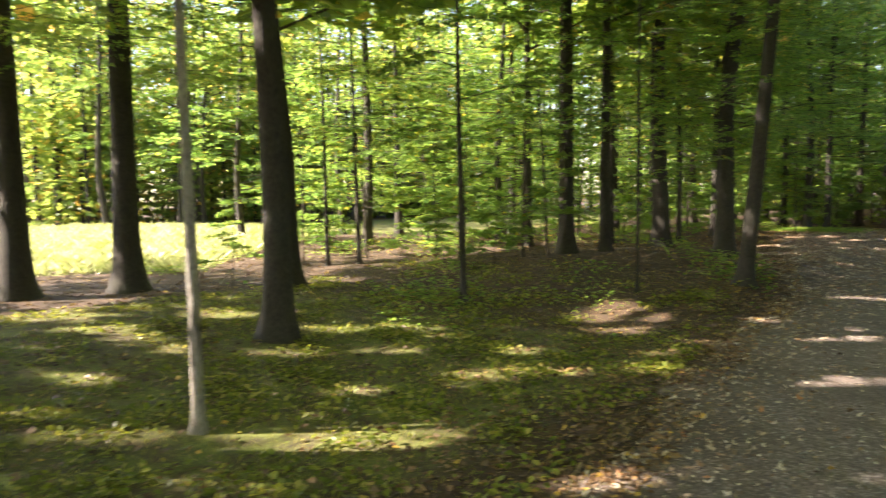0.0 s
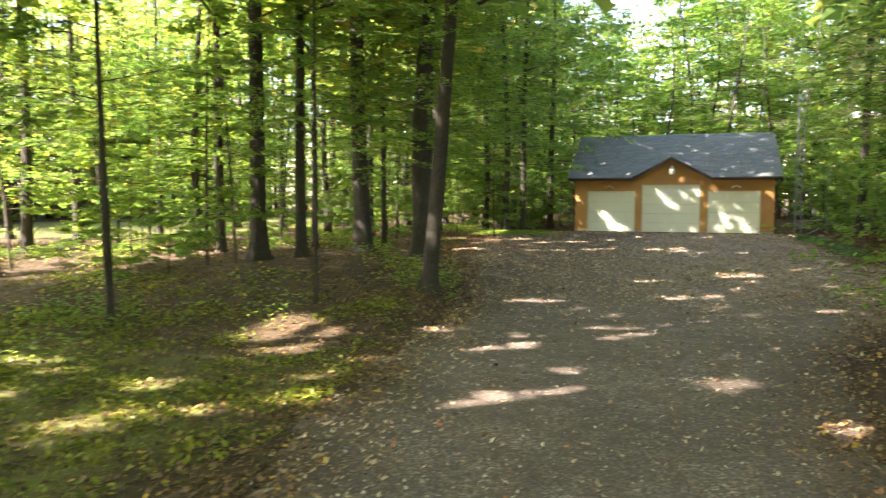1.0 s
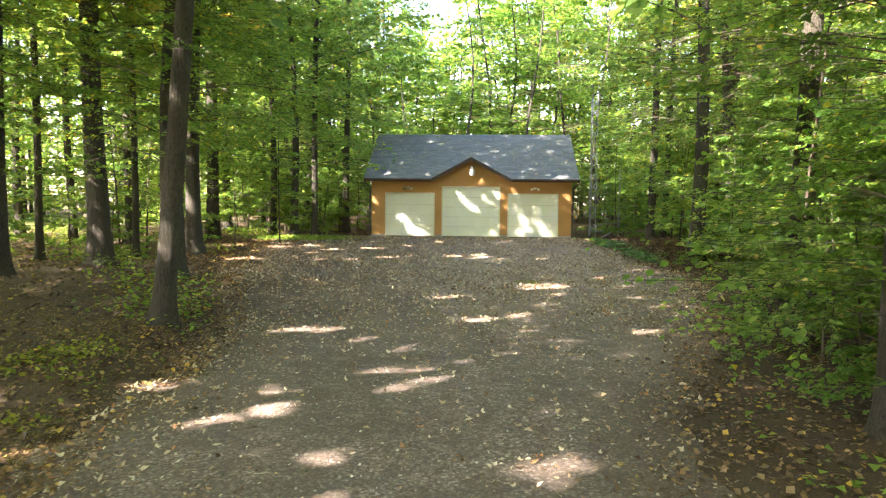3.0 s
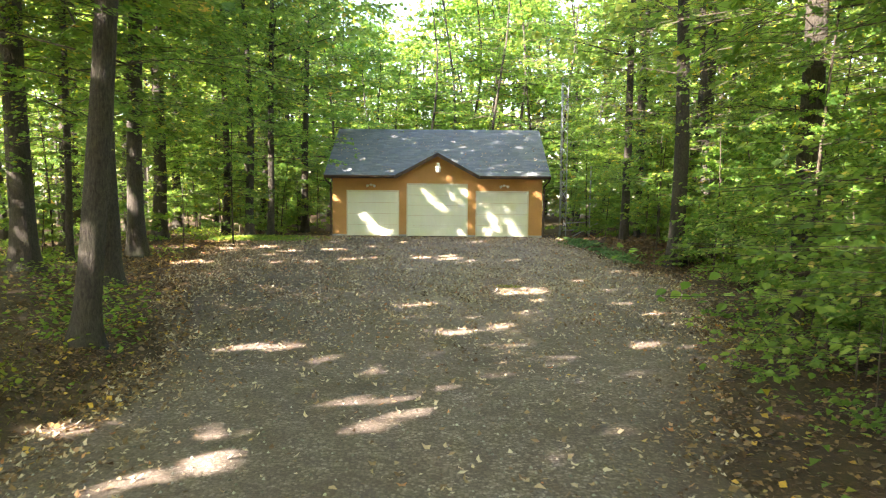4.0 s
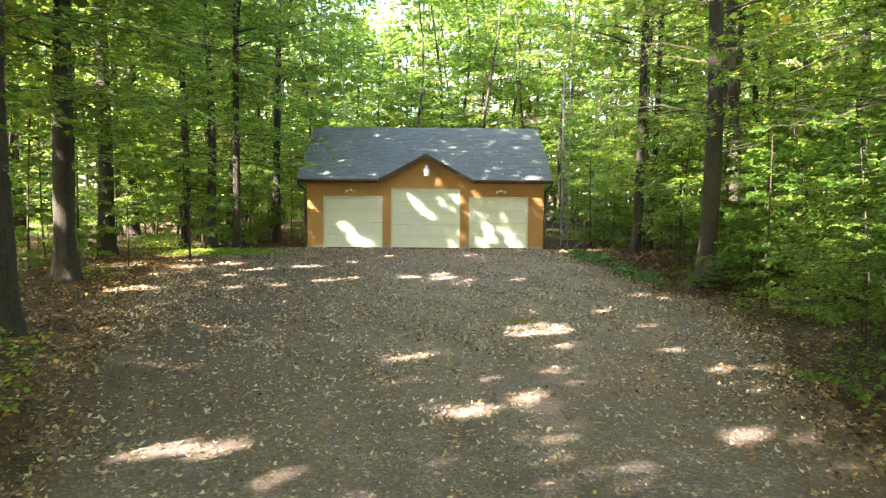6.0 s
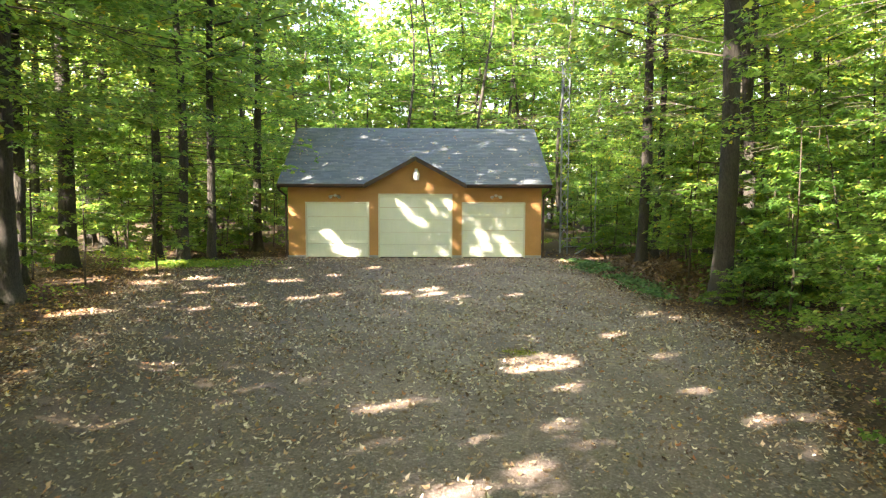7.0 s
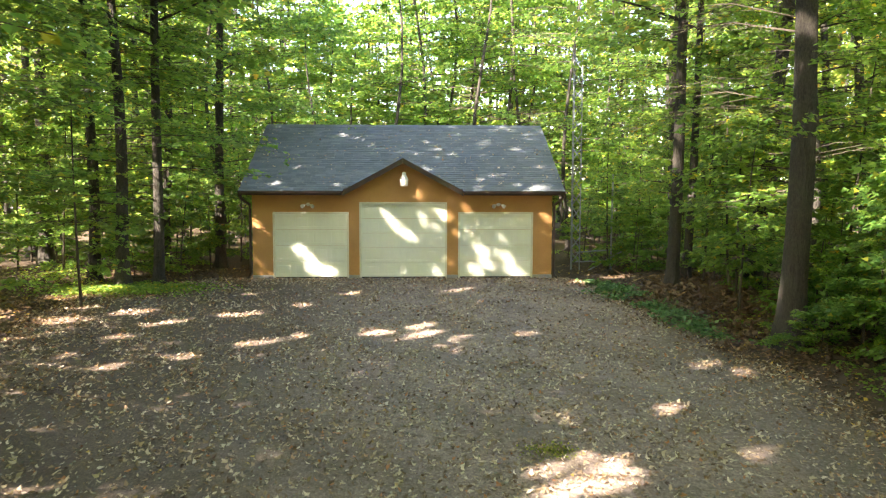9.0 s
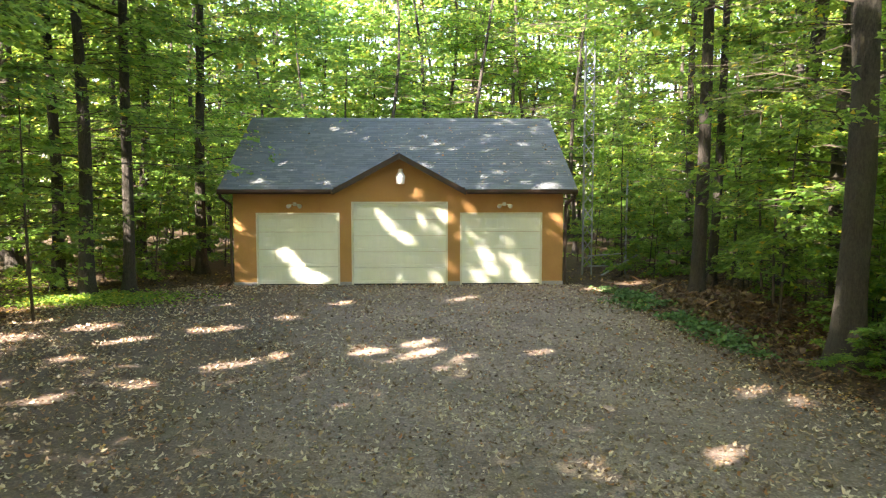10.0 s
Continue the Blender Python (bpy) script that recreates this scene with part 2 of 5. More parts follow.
def child(name, me, parent, m=None, label=""):
    ob = new(name, me)
    ob.parent = parent
    if m is not None:
        ob.matrix_basis = m
    return tagged(ob, label)


def part(name, bm, mat, parent, label=""):
    me = bpy.data.meshes.new(name)
    bm.to_mesh(me)
    bm.free()
    me.materials.append(mat)
    ob = new(name, me)
    ob.parent = parent
    return tagged(ob, label)


def box(bm, x0, x1, y0, y1, z0, z1, bevel=0.0):
    r = bmesh.ops.create_cube(bm, size=1.0)
    vs = r["verts"]
    bmesh.ops.scale(bm, vec=(x1 - x0, y1 - y0, z1 - z0), verts=vs)
    bmesh.ops.translate(bm, vec=((x0 + x1) / 2, (y0 + y1) / 2, (z0 + z1) / 2), verts=vs)
    if bevel:
        es = list({e for v in vs for e in v.link_edges})
        bmesh.ops.bevel(bm, geom=es, offset=bevel, segments=1, affect="EDGES")
    return bm


def boxed(x0, x1, y0, y1, z0, z1, bevel=0.0):
    return box(bmesh.new(), x0, x1, y0, y1, z0, z1, bevel)


def tube(points, radii, sides=8):
    """Verts and quads of a tapered tube along a line of points."""
    pts = np.asarray(points, float)
    radii = np.broadcast_to(np.asarray(radii, float), (len(pts),))
    tan = np.gradient(pts, axis=0)
    tan /= np.linalg.norm(tan, axis=1)[:, None] + 1e-9
    ref = np.where(np.abs(tan[:, 2:3]) > 0.9, np.array([[1.0, 0, 0]]), np.array([[0, 0, 1.0]]))
    u = np.cross(tan, ref)
    u /= np.linalg.norm(u, axis=1)[:, None] + 1e-9
    w = np.cross(tan, u)
    a = np.arange(sides) * 2 * np.pi / sides
    v = pts[:, None] + radii[:, None, None] * (u[:, None] * np.cos(a)[None, :, None] + w[:, None] * np.sin(a)[None, :, None])
    k = np.arange(sides)
    f = [np.stack([i * sides + k, i * sides + (k + 1) % sides, (i + 1) * sides + (k + 1) % sides, (i + 1) * sides + k], 1) for i in range(len(pts) - 1)]
    return v.reshape(-1, 3), np.concatenate(f)


def tube_part(name, runs, mat, parent, sides=8, label=""):
    """One part of one or more joined tubes."""
    vs, fs, n = [], [], 0
    for pts, rad in runs:
        v, f = tube(pts, rad, sides)
        vs.append(v), fs.append(f + n)
        n += len(v)
        caps = [np.arange(sides)[::-1] + n - len(v), np.arange(sides) + n - sides]
        fs.append(np.array(caps)) if sides == 4 else None
    me = mesh_of(name, np.concatenate(vs), [np.concatenate(fs)], [mat], smooth=sides > 4)
    return child(name, me, parent, None, label)


def thing(name, label, category, group="", m=None, kind=""):
    ob = new(name)
    if m is not None:
        ob.matrix_basis = m
    return tagged(ob, label, category, group, kind)


# ---- lie of the land ----
def step(a, b, v):
    t = np.clip((np.asarray(v, float) - a) / (b - a), 0, 1)
    return t * t * (3 - 2 * t)


def ripple(x, y):
    return 0.5 * np.sin(x * 1.1 + 0.7 * np.sin(y * 0.6)) * np.sin(y * 0.9 + 1.3) + 0.3 * np.sin(x * 2.7 + y * 1.9 + 0.5) + 0.2 * np.sin(y * 3.6 - x * 1.7)


EDGE_Y = np.array([-70.0, -45, -34.5, -29, -26.5, -23, -20.7, -14.6, -10.6, -3, -0.3, 2.0])
EDGE_L = np.array([-1.2, -1.6, -2.3, -3.1, -3.5, -3.7, -4.2, -6.4, -7.4, -8.6, -6.0, -5.2])
EDGE_R = np.array([4.5, 3.9, 2.8, 2.6, 2.9, 4.1, 5.1, 6.8, 7.3, 6.1, 5.3, 5.0])


def inside_drive(x, y):
    """Metres inside the drive's edge, less than nothing outside it."""
    l, r = np.interp(y, EDGE_Y, EDGE_L), np.interp(y, EDGE_Y, EDGE_R)
    return np.minimum(np.minimum(np.asarray(x) - l, r - np.asarray(x)), 0.4 - np.asarray(y))


def ground_z(x, y):
    x, y = np.asarray(x, float), np.asarray(y, float)
    # the drive climbs to the garage and leans to the east; the wood stands on a low bank west of it
    near = step(-9.5, -0.4, y)
    z = -0.46 + 0.48 * near * step(15, 5, x)
    z = z - 0.026 * (np.clip(x, -9, 6) - 4.5) * step(-23, -12, y) * (1 - near)
    bank = 0.30 * step(-3.6, -4.6, x) * step(-27, -24.5, y) + 0.28 * step(-5, -9, x) * step(-27, -23, y)
    z = z + bank * (1 - 0.8 * step(-20, -12, y)) * (1 - near)
    z = z + 0.30 * step(-6, -13, x) * step(-24, -27, y)
    z = z + 0.25 * step(6.5, 10, x)
    return z + 0.035 * ripple(x * 0.5, y * 0.5) * step(0.3, -1.5, inside_drive(x, y))


def floor_at(x, y):
    """Height of what one stands on: the drive where it lies, else the ground."""
    d = inside_drive(x, y)
    return ground_z(x, y) + np.where(d > 0, 0.03, 0.0) * step(-0.1, 0.3, d)


def meadow(x, y):
    """True in the sunny strip of meadow west of the drive."""
    u, v = x * 0.772 + y * 0.635, -x * 0.635 + y * 0.772
    return (-78 < u) & (u < -30.0 - 0.22 * np.abs(v)) & (-9.5 < v) & (v < 14)


def clearing(x, y):
    """True in the meadow and in the open ground north of it."""
    v = -x * 0.635 + y * 0.772
    return meadow(x, y) | (x < -21.5 - 0.12 * np.abs(y)) & (x > -42) & (y > -20) & (y < 30) & (v > 8)


def sheet(name, xs, ys, zf, mat, *attrs):
    gx, gy = np.meshgrid(xs, ys)
    v = np.stack([gx, gy, zf(gx, gy)], -1).reshape(-1, 3)
    nx, ny = len(xs), len(ys)
    i = (np.arange(ny - 1)[:, None] * nx + np.arange(nx - 1)[None]).ravel()
    me = mesh_of(name, v, np.stack([i, i + 1, i + nx + 1, i + nx], 1), [mat], smooth=True)
    for key, field in attrs:
        a = me.attributes.new(key, "FLOAT", "POINT")
        a.data.foreach_set("value", field(gx, gy).ravel().astype(np.float32))
    return new(name, me)


def lawn_mask(x, y):
    near = step(-2.0, -4.5, x) * step(-17, -13, -np.abs(x + 0.0)) * step(-25.5, -29.5, y) * step(-58, -46, y)
    return np.clip(0.75 * near + np.where(clearing(x, y), 0.9, 0.0) - 0.15, 0, 1)


far = [-600, -300, -180, -120, -90]
xs = np.array(far + list(np.arange(-70, -26, 1.5)) + list(np.arange(-26, 26, 0.4)) + list(np.arange(26, 70, 1.5)) + [90, 120, 180, 300, 600])
ys = np.array([-600, -300, -180, -120, -90] + list(np.arange(-70, -44, 1.5)) + list(np.arange(-44, 6, 0.4)) + list(np.arange(6, 80, 1.5)) + [100, 130, 180, 300, 600])
tagged(sheet("ground", xs, ys, ground_z, GROUND_MAT, ("lawn", lawn_mask)), "woodland floor of leaf litter, moss and short grass", "ground", kind="structure")


def drive_z(x, y):
    d = inside_drive(x, y) + 0.28 * ripple(x * 1.6, y * 1.6)
    return ground_z(x, y) + 0.03 - 0.10 * step(0.25, -0.55, d) + 0.008 * ripple(x * 2.1, y * 1.3)


# both fields also darken the west side and east edge, as painted shade
tagged(sheet("road", np.arange(-10.5, 9.5, 0.22), np.arange(-68, 0.05, 0.22), drive_z, GRAVEL_MAT, ("worn", lambda x, y: np.clip((0.74 + 0.22 * np.sin(np.hypot(x + 9, y + 22) * 2.6 + ripple(x * 0.3, y * 0.3))) * step(-24, -13, y) * (0.2 + 0.8 * step(-4.5, 0.8, x)) + 0.12 * ripple(x * 0.5, y * 0.4) + 0.35 * step(1.2, -0.2, inside_drive(x, y)) * step(-4, 0, x), 0, 1) * (1 - 0.85 * step(3.0, 0.6, np.interp(y, EDGE_Y, EDGE_R) - x) * step(-6.5, -9, y))), ("earth", lambda x, y: np.clip(step(0.5, -4.5, x + 0.6 * ripple(x, y)) * step(-23, -16, y) + 0.7 * step(1.3, 0.1, inside_drive(x, y)), 0, 1))), "grey gravel driveway strewn with fallen leaves", "driveway", kind="structure")

# ---- garage ----
WALL_X, DEPTH, BASE = 4.68, 8.0, 0.06
EAVE_Y, EAVE_Z, RIDGE_Y, RIDGE_Z, ROOF_X = -0.42, 2.80, 4.0, 5.13, 4.99
PITCH = (RIDGE_Z - EAVE_Z) / (RIDGE_Y - EAVE_Y)
OPENINGS = [(-4.05, -1.70, 2.13), (-1.37, 1.37, 2.44), (1.72, 4.08, 2.13)]


def prism_yz(bm, outline, x0, x1):
    """A solid from an outline in y and z, drawn out from x0 to x1."""
    a = [bm.verts.new((x0, y, z)) for y, z in outline]
    b = [bm.verts.new((x1, y, z)) for y, z in outline]
    n = len(outline)
    bm.faces.new(a), bm.faces.new(b[::-1])
    for i in range(n):
        bm.faces.new((a[(i + 1) % n], a[i], b[i], b[(i + 1) % n]))
    bmesh.ops.recalc_face_normals(bm, faces=bm.faces)
    return bm


def prism_xz(bm, outline, y0, y1):
    a = [bm.verts.new((x, y0, z)) for x, z in outline]
    b = [bm.verts.new((x, y1, z)) for x, z in outline]
    n = len(outline)
    bm.faces.new(a), bm.faces.new(b[::-1])
    for i in range(n):
        bm.faces.new((a[(i + 1) % n], a[i], b[i], b[(i + 1) % n]))
    bmesh.ops.recalc_face_normals(bm, faces=bm.faces)
    return bm


def overhead_door(parent, x0, x1, top, sections, panels, label):
    """A sectional door: each section a slab with raised panels, and a seal along the foot."""
    door = new("garage_door")
    door.parent = parent
    tagged(door, label)
    h = (top - BASE - 0.03) / sections
    for i in range(sections):
        z0 = BASE + 0.03 + i * h
        # backing with stiles and rails proud of it, and one raised field in each panel
        bm = boxed(x0, x1, 0.085, 0.12, z0 + 0.004, z0 + h - 0.004)
        w = (x1 - x0) / panels
        z_lo, z_hi = z0 + 0.20 * h, z0 + 0.80 * h
        box(bm, x0, x1, 0.062, 0.086, z0 + 0.006, z_lo, 0.004)
        box(bm, x0, x1, 0.062, 0.086, z_hi, z0 + h - 0.006, 0.004)
        edges = [x0] + [v for k in range(panels) for v in (x0 + (k + 0.12) * w, x0 + (k + 0.88) * w)] + [x1]
        for k in range(0, len(edges), 2):
            box(bm, edges[k], edges[k + 1], 0.062, 0.086, z_lo, z_hi)
        for k in range(panels):
            box(bm, edges[2 * k + 1] + 0.03, edges[2 * k + 2] - 0.03, 0.066, 0.086, z_lo + 0.03, z_hi - 0.03, 0.006)
        part("door_section", bm, DOOR_PAINT, door)
    part("bottom_seal", boxed(x0, x1, 0.07, 0.115, BASE - 0.005, BASE + 0.032), RUBBER, door, "black rubber bottom seal")
    return door


def flood_lamp(parent, x, z):
    lamp = new("flood_light")
    lamp.parent = parent
    lamp.matrix_basis = pose(x, -0.004, z)
    tagged(lamp, "cream twin flood light")
    bm = boxed(-0.05, 0.05, -0.035, 0.0, -0.05, 0.05, 0.012)
    part("mounting_plate", bm, WHITE_LAMP, lamp)
    for s in (-1, 1):
        pts = [(0.03 * s, -0.03, 0), (0.07 * s, -0.07, -0.005), (0.10 * s, -0.09, -0.02)]
        tube_part("lamp_arm", [(pts, 0.014)], WHITE_LAMP, lamp, 6)
        d = Vector((0.55 * s, -0.7, -0.35)).normalized()
        p = Vector((0.10 * s, -0.09, -0.02))
        tube_part("lamp_head", [([p, p + d * 0.03, p + d * 0.11, p + d * 0.125], [0.02, 0.045, 0.062, 0.058])], WHITE_LAMP, lamp, 10)
    return lamp


def yard_lamp(parent):
    """The big white dusk lamp under the gable."""
    lamp = new("security_light")
    lamp.parent = parent
    lamp.matrix_basis = pose(0.03, 0, 2.93)
    tagged(lamp, "large white security light with a ribbed globe")
    part("wall_bracket", boxed(-0.06, 0.06, -0.06, 0.0, 0.24, 0.40, 0.01), WHITE_LAMP, lamp)
    part("lamp_arm", boxed(-0.03, 0.03, -0.15, -0.05, 0.30, 0.35, 0.008), WHITE_LAMP, lamp)
    tube_part("lamp_cap", [([(0, -0.16, 0.435), (0, -0.16, 0.43), (0, -0.16, 0.425), (0, -0.16, 0.335)], [0.01, 0.045, 0.06, 0.063])], WHITE_LAMP, lamp, 16)
    tube_part("lamp_housing", [([(0, -0.16, 0.34), (0, -0.16, 0.325), (0, -0.16, 0.22), (0, -0.16, 0.20)], [0.06, 0.08, 0.132, 0.136])], WHITE_LAMP, lamp, 16)
    tube_part("globe", [([(0, -0.16, 0.20), (0, -0.16, 0.19), (0, -0.16, 0.03), (0, -0.16, 0.005), (0, -0.16, 0.0)], [0.13, 0.128, 0.112, 0.10, 0.01])], WHITE_LAMP, lamp, 16, "white ribbed globe")
    return lamp


def build_garage():
    g = thing("garage", "ochre three-door garage with a dark shingle roof and small front gable", "garage")
    # front wall: piers, headers and the gable, 0.18 m thick
    t = 0.18
    cuts = [-WALL_X] + [v for o in OPENINGS for v in o[:2]] + [WALL_X]
    for k in range(0, 8, 2):
        part("wall_pier", boxed(cuts[k], cuts[k + 1], 0, t, 0.16, 2.70), STUCCO, g)
    for x0, x1, top in OPENINGS:
        part("door_header", boxed(x0, x1, 0.0, t, top, 2.70), STUCCO, g)
    part("gable_wall", prism_xz(bmesh.new(), [(-1.84, 2.70), (1.84, 2.70), (0, 2.70 + 1.84 * 0.545)], 0.0, t), STUCCO, g)
    for s in (-1, 1):
        x0, x1 = sorted((s * WALL_X, s * (WALL_X - t)))
        top = [(t, 0.16), (DEPTH, 0.16), (DEPTH, 2.70), (RIDGE_Y, RIDGE_Z - 0.12), (t, 2.98), (t, 2.70)]
        part("side_wall", prism_yz(bmesh.new(), top, x0, x1), STUCCO, g)
        part("foundation", boxed(x0 - 0.01, x1 + 0.01, t, DEPTH, -0.6, 0.158), CONCRETE, g, "grey concrete footing")
    part("back_wall", boxed(-WALL_X + t, WALL_X - t, DEPTH - t, DEPTH, 0.0, 2.70), STUCCO, g)
    part("floor_slab", boxed(-WALL_X + t, WALL_X - t, 0.0, DEPTH - t, -0.5, 0.05), CONCRETE, g)
    for k in range(0, 8, 2):
        part("foundation", boxed(cuts[k] - (0.012 if k == 0 else -0.0), cuts[k + 1] + (0.012 if k == 6 else 0.0), -0.012, t, -0.6, 0.158, 0.006), CONCRETE, g, "grey concrete footing")
    for (x0, x1, top), sec in zip(OPENINGS, (4, 5, 4)):
        tw = 0.055
        for a, b in ((x0, x0 + tw), (x1 - tw, x1)):
            part("door_jamb", boxed(a, b, -0.022, 0.14, BASE, top, 0.004), TRIM_PAINT, g, "pale painted door trim")
        part("door_head_trim", boxed(x0 + tw, x1 - tw, -0.022, 0.14, top - tw, top, 0.004), TRIM_PAINT, g, "pale painted door trim")
        overhead_door(g, x0 + tw, x1 - tw, top - tw, sec, 4, "closed cream panelled overhead door")
    # roof deck, two slopes and the cross gable
    th = 0.10
    for xa, xb, y0 in ((-ROOF_X, -1.87, EAVE_Y), (-1.868, 1.868, 0.25), (1.87, ROOF_X, EAVE_Y)):
        z0 = EAVE_Z + (y0 - EAVE_Y) * PITCH
        part("roof_deck", prism_yz(bmesh.new(), [(y0, z0 - 0.03), (RIDGE_Y, RIDGE_Z - 0.03), (RIDGE_Y, RIDGE_Z - 0.03 - th), (y0, z0 - 0.03 - th)], xa, xb), SOFFIT, g)
    back_y = 2 * RIDGE_Y - EAVE_Y
    part("roof_slope", prism_yz(bmesh.new(), [(RIDGE_Y, RIDGE_Z), (back_y, EAVE_Z), (back_y, EAVE_Z - 0.12), (RIDGE_Y, RIDGE_Z - 0.12)], -ROOF_X, ROOF_X), SHINGLE, g)
    gy, gz, gx = -0.32, 3.80, 1.86
    gs = (gz - EAVE_Z) / gx
    run = (gz - EAVE_Z) / PITCH + EAVE_Y + 0.1
    for s in (-1, 1):
        bm = bmesh.new()
        o = [(0, gz), (s * gx, EAVE_Z), (s * gx, EAVE_Z - 0.09), (0, gz - 0.09)]
        prism_xz(bm, o, gy, run)
        part("gable_roof", bm, SHINGLE, g)
        bm = bmesh.new()
        o = [(s * 0.004, gz - 0.01), (s * gx, EAVE_Z - 0.01), (s * gx, EAVE_Z - 0.17), (s * 0.004, gz - 0.17)]
        part("gable_fascia", prism_xz(bm, o, gy - 0.025, gy - 0.003), BROWN_METAL, g, "dark brown fascia board")
        bm = bmesh.new()
        o = [(s * 0.002, gz - 0.10), (s * (gx - 0.03), EAVE_Z - 0.085), (s * (gx - 0.03), EAVE_Z - 0.11), (s * 0.002, gz - 0.125)]
        part("gable_soffit", prism_xz(bm, o, gy, -0.002), BROWN_METAL, g)
        # eaves: soffit, gutter and downspout
        xa, xb = sorted((s * 1.88, s * ROOF_X))
        part("eave_soffit", boxed(xa, xb, EAVE_Y + 0.02, -0.004, 2.655, 2.675), SOFFIT, g)
        part("gutter", prism_yz(bmesh.new(), [(EAVE_Y - 0.10, 2.785), (EAVE_Y - 0.005, 2.785), (EAVE_Y - 0.005, 2.665), (EAVE_Y - 0.06, 2.665), (EAVE_Y - 0.10, 2.72)], xa, xb), BROWN_METAL, g, "brown metal gutter")
        dx = s * 4.76
        pts = [(s * 4.92, EAVE_Y - 0.05, 2.67), (s * 4.91, EAVE_Y - 0.03, 2.56), (dx, 0.03, 2.36), (dx, 0.05, 2.2), (dx, 0.05, 0.25), (dx + s * 0.02, -0.02, 0.13), (dx + s * 0.05, -0.14, 0.09)]
        tube_part("downspout", [(pts, 0.042)], BROWN_METAL, g, 8, "brown metal downspout")
        rake = [(EAVE_Y, EAVE_Z - 0.035), (RIDGE_Y, RIDGE_Z - 0.035), (back_y, EAVE_Z - 0.035), (back_y, EAVE_Z - 0.19), (RIDGE_Y, RIDGE_Z - 0.19), (EAVE_Y, EAVE_Z - 0.19)]
        xa, xb = sorted((s * (ROOF_X - 0.02), s * (ROOF_X + 0.004)))
        part("rake_board", prism_yz(bmesh.new(), rake, xa, xb), SOFFIT, g)
    for x in (-2.95, 2.98):
        flood_lamp(g, x, 2.37)
    yard_lamp(g)
    # shingles on the front slope: courses of uneven tabs, lower courses as single pieces
    rng = np.random.default_rng(7)
    length = math.hypot(RIDGE_Y - EAVE_Y, RIDGE_Z - EAVE_Z)
    rot = math.degrees(math.atan(PITCH))
    course, tab = 0.142, 0.305
    shapes = []
    for k in range(4):
        e = 0.010 * (k - 1.5)
        bm = boxed(0.002, tab - 0.004, -0.02 - e, course + 0.02, 0, 0.016)
        me = bpy.data.meshes.new("shingle")
        bm.to_mesh(me), bm.free()
        me.materials.append(SHINGLE)
        shapes.append(me)
    n_rows, n_cols = int(length / course) + 1, int(2 * ROOF_X / tab) + 2
    vs, fs, cnt, made = [], [], 0, 0
    cube = np.array([[0, 0, 0], [1, 0, 0], [1, 1, 0], [0, 1, 0], [0, 0, 1], [1, 0, 1], [1, 1, 1], [0, 1, 1]], float)
    quads = np.array([[0, 1, 5, 4], [1, 2, 6, 5], [2, 3, 7, 6], [3, 0, 4, 7], [4, 5, 6, 7]])
    c, s_ = math.cos(radians(rot)), math.sin(radians(rot))
    for r in range(n_rows):
        v0 = r * course
        shift = rng.uniform(0, tab)
        for k in range(n_cols):
            x0 = -ROOF_X - shift + k * tab
            x1 = min(x0 + tab - 0.005, ROOF_X)
            x0 = max(x0, -ROOF_X)
            if x1 - x0 < 0.03:
                continue
            y_mid, z_mid = EAVE_Y + (v0 + 0.07) * c, EAVE_Z + (v0 + 0.07) * s_
            if abs((x0 + x1) / 2) < gx * (gz - z_mid) / (gz - EAVE_Z) - 0.1:
                continue
            if r < 12 and made < 300 and x1 - x0 > tab - 0.01:
                ob = new("shingle", shapes[int(rng.integers(4))])
                ob.parent = g
                lift = 2.6 + rng.uniform(-0.4, 0.4)
                ob.matrix_basis = pose(x0, EAVE_Y + v0 * c, EAVE_Z + v0 * s_ - 0.012, rot - lift, 0, 0)
                made += 1
                continue
            e = rng.uniform(-0.012, 0.012)
            loc = cube * [x1 - x0, course + 0.04, 0.016] + [x0, -0.02 + e, 0]
            tilt = radians(rot - 2.6)
            yy, zz = loc[:, 1] * math.cos(tilt) - loc[:, 2] * math.sin(tilt), loc[:, 1] * math.sin(tilt) + loc[:, 2] * math.cos(tilt)
            vs.append(np.stack([loc[:, 0], EAVE_Y + v0 * c + yy, EAVE_Z + v0 * s_ - 0.012 + zz], 1))
            fs.append(quads + cnt)
            cnt += 8
    ob = child("shingle_field", mesh_of("shingle_field", np.concatenate(vs), np.concatenate(fs), [SHINGLE]), g, None, "dark blue-grey asphalt shingles")
    tagged(ob, kind="stuff")
    # ridge caps
    for k in range(int(2 * ROOF_X / 0.42)):
        bm = bmesh.new()
        x0 = -ROOF_X + k * 0.42
        o = [(RIDGE_Y - 0.15, RIDGE_Z - 0.065), (RIDGE_Y, RIDGE_Z + 0.025), (RIDGE_Y + 0.15, RIDGE_Z - 0.065), (RIDGE_Y + 0.15, RIDGE_Z - 0.08), (RIDGE_Y, RIDGE_Z + 0.008), (RIDGE_Y - 0.15, RIDGE_Z - 0.08)]
        part("ridge_cap", prism_yz(bm, o, x0, min(x0 + 0.44, ROOF_X)), SHINGLE, g)
    return g


build_garage()


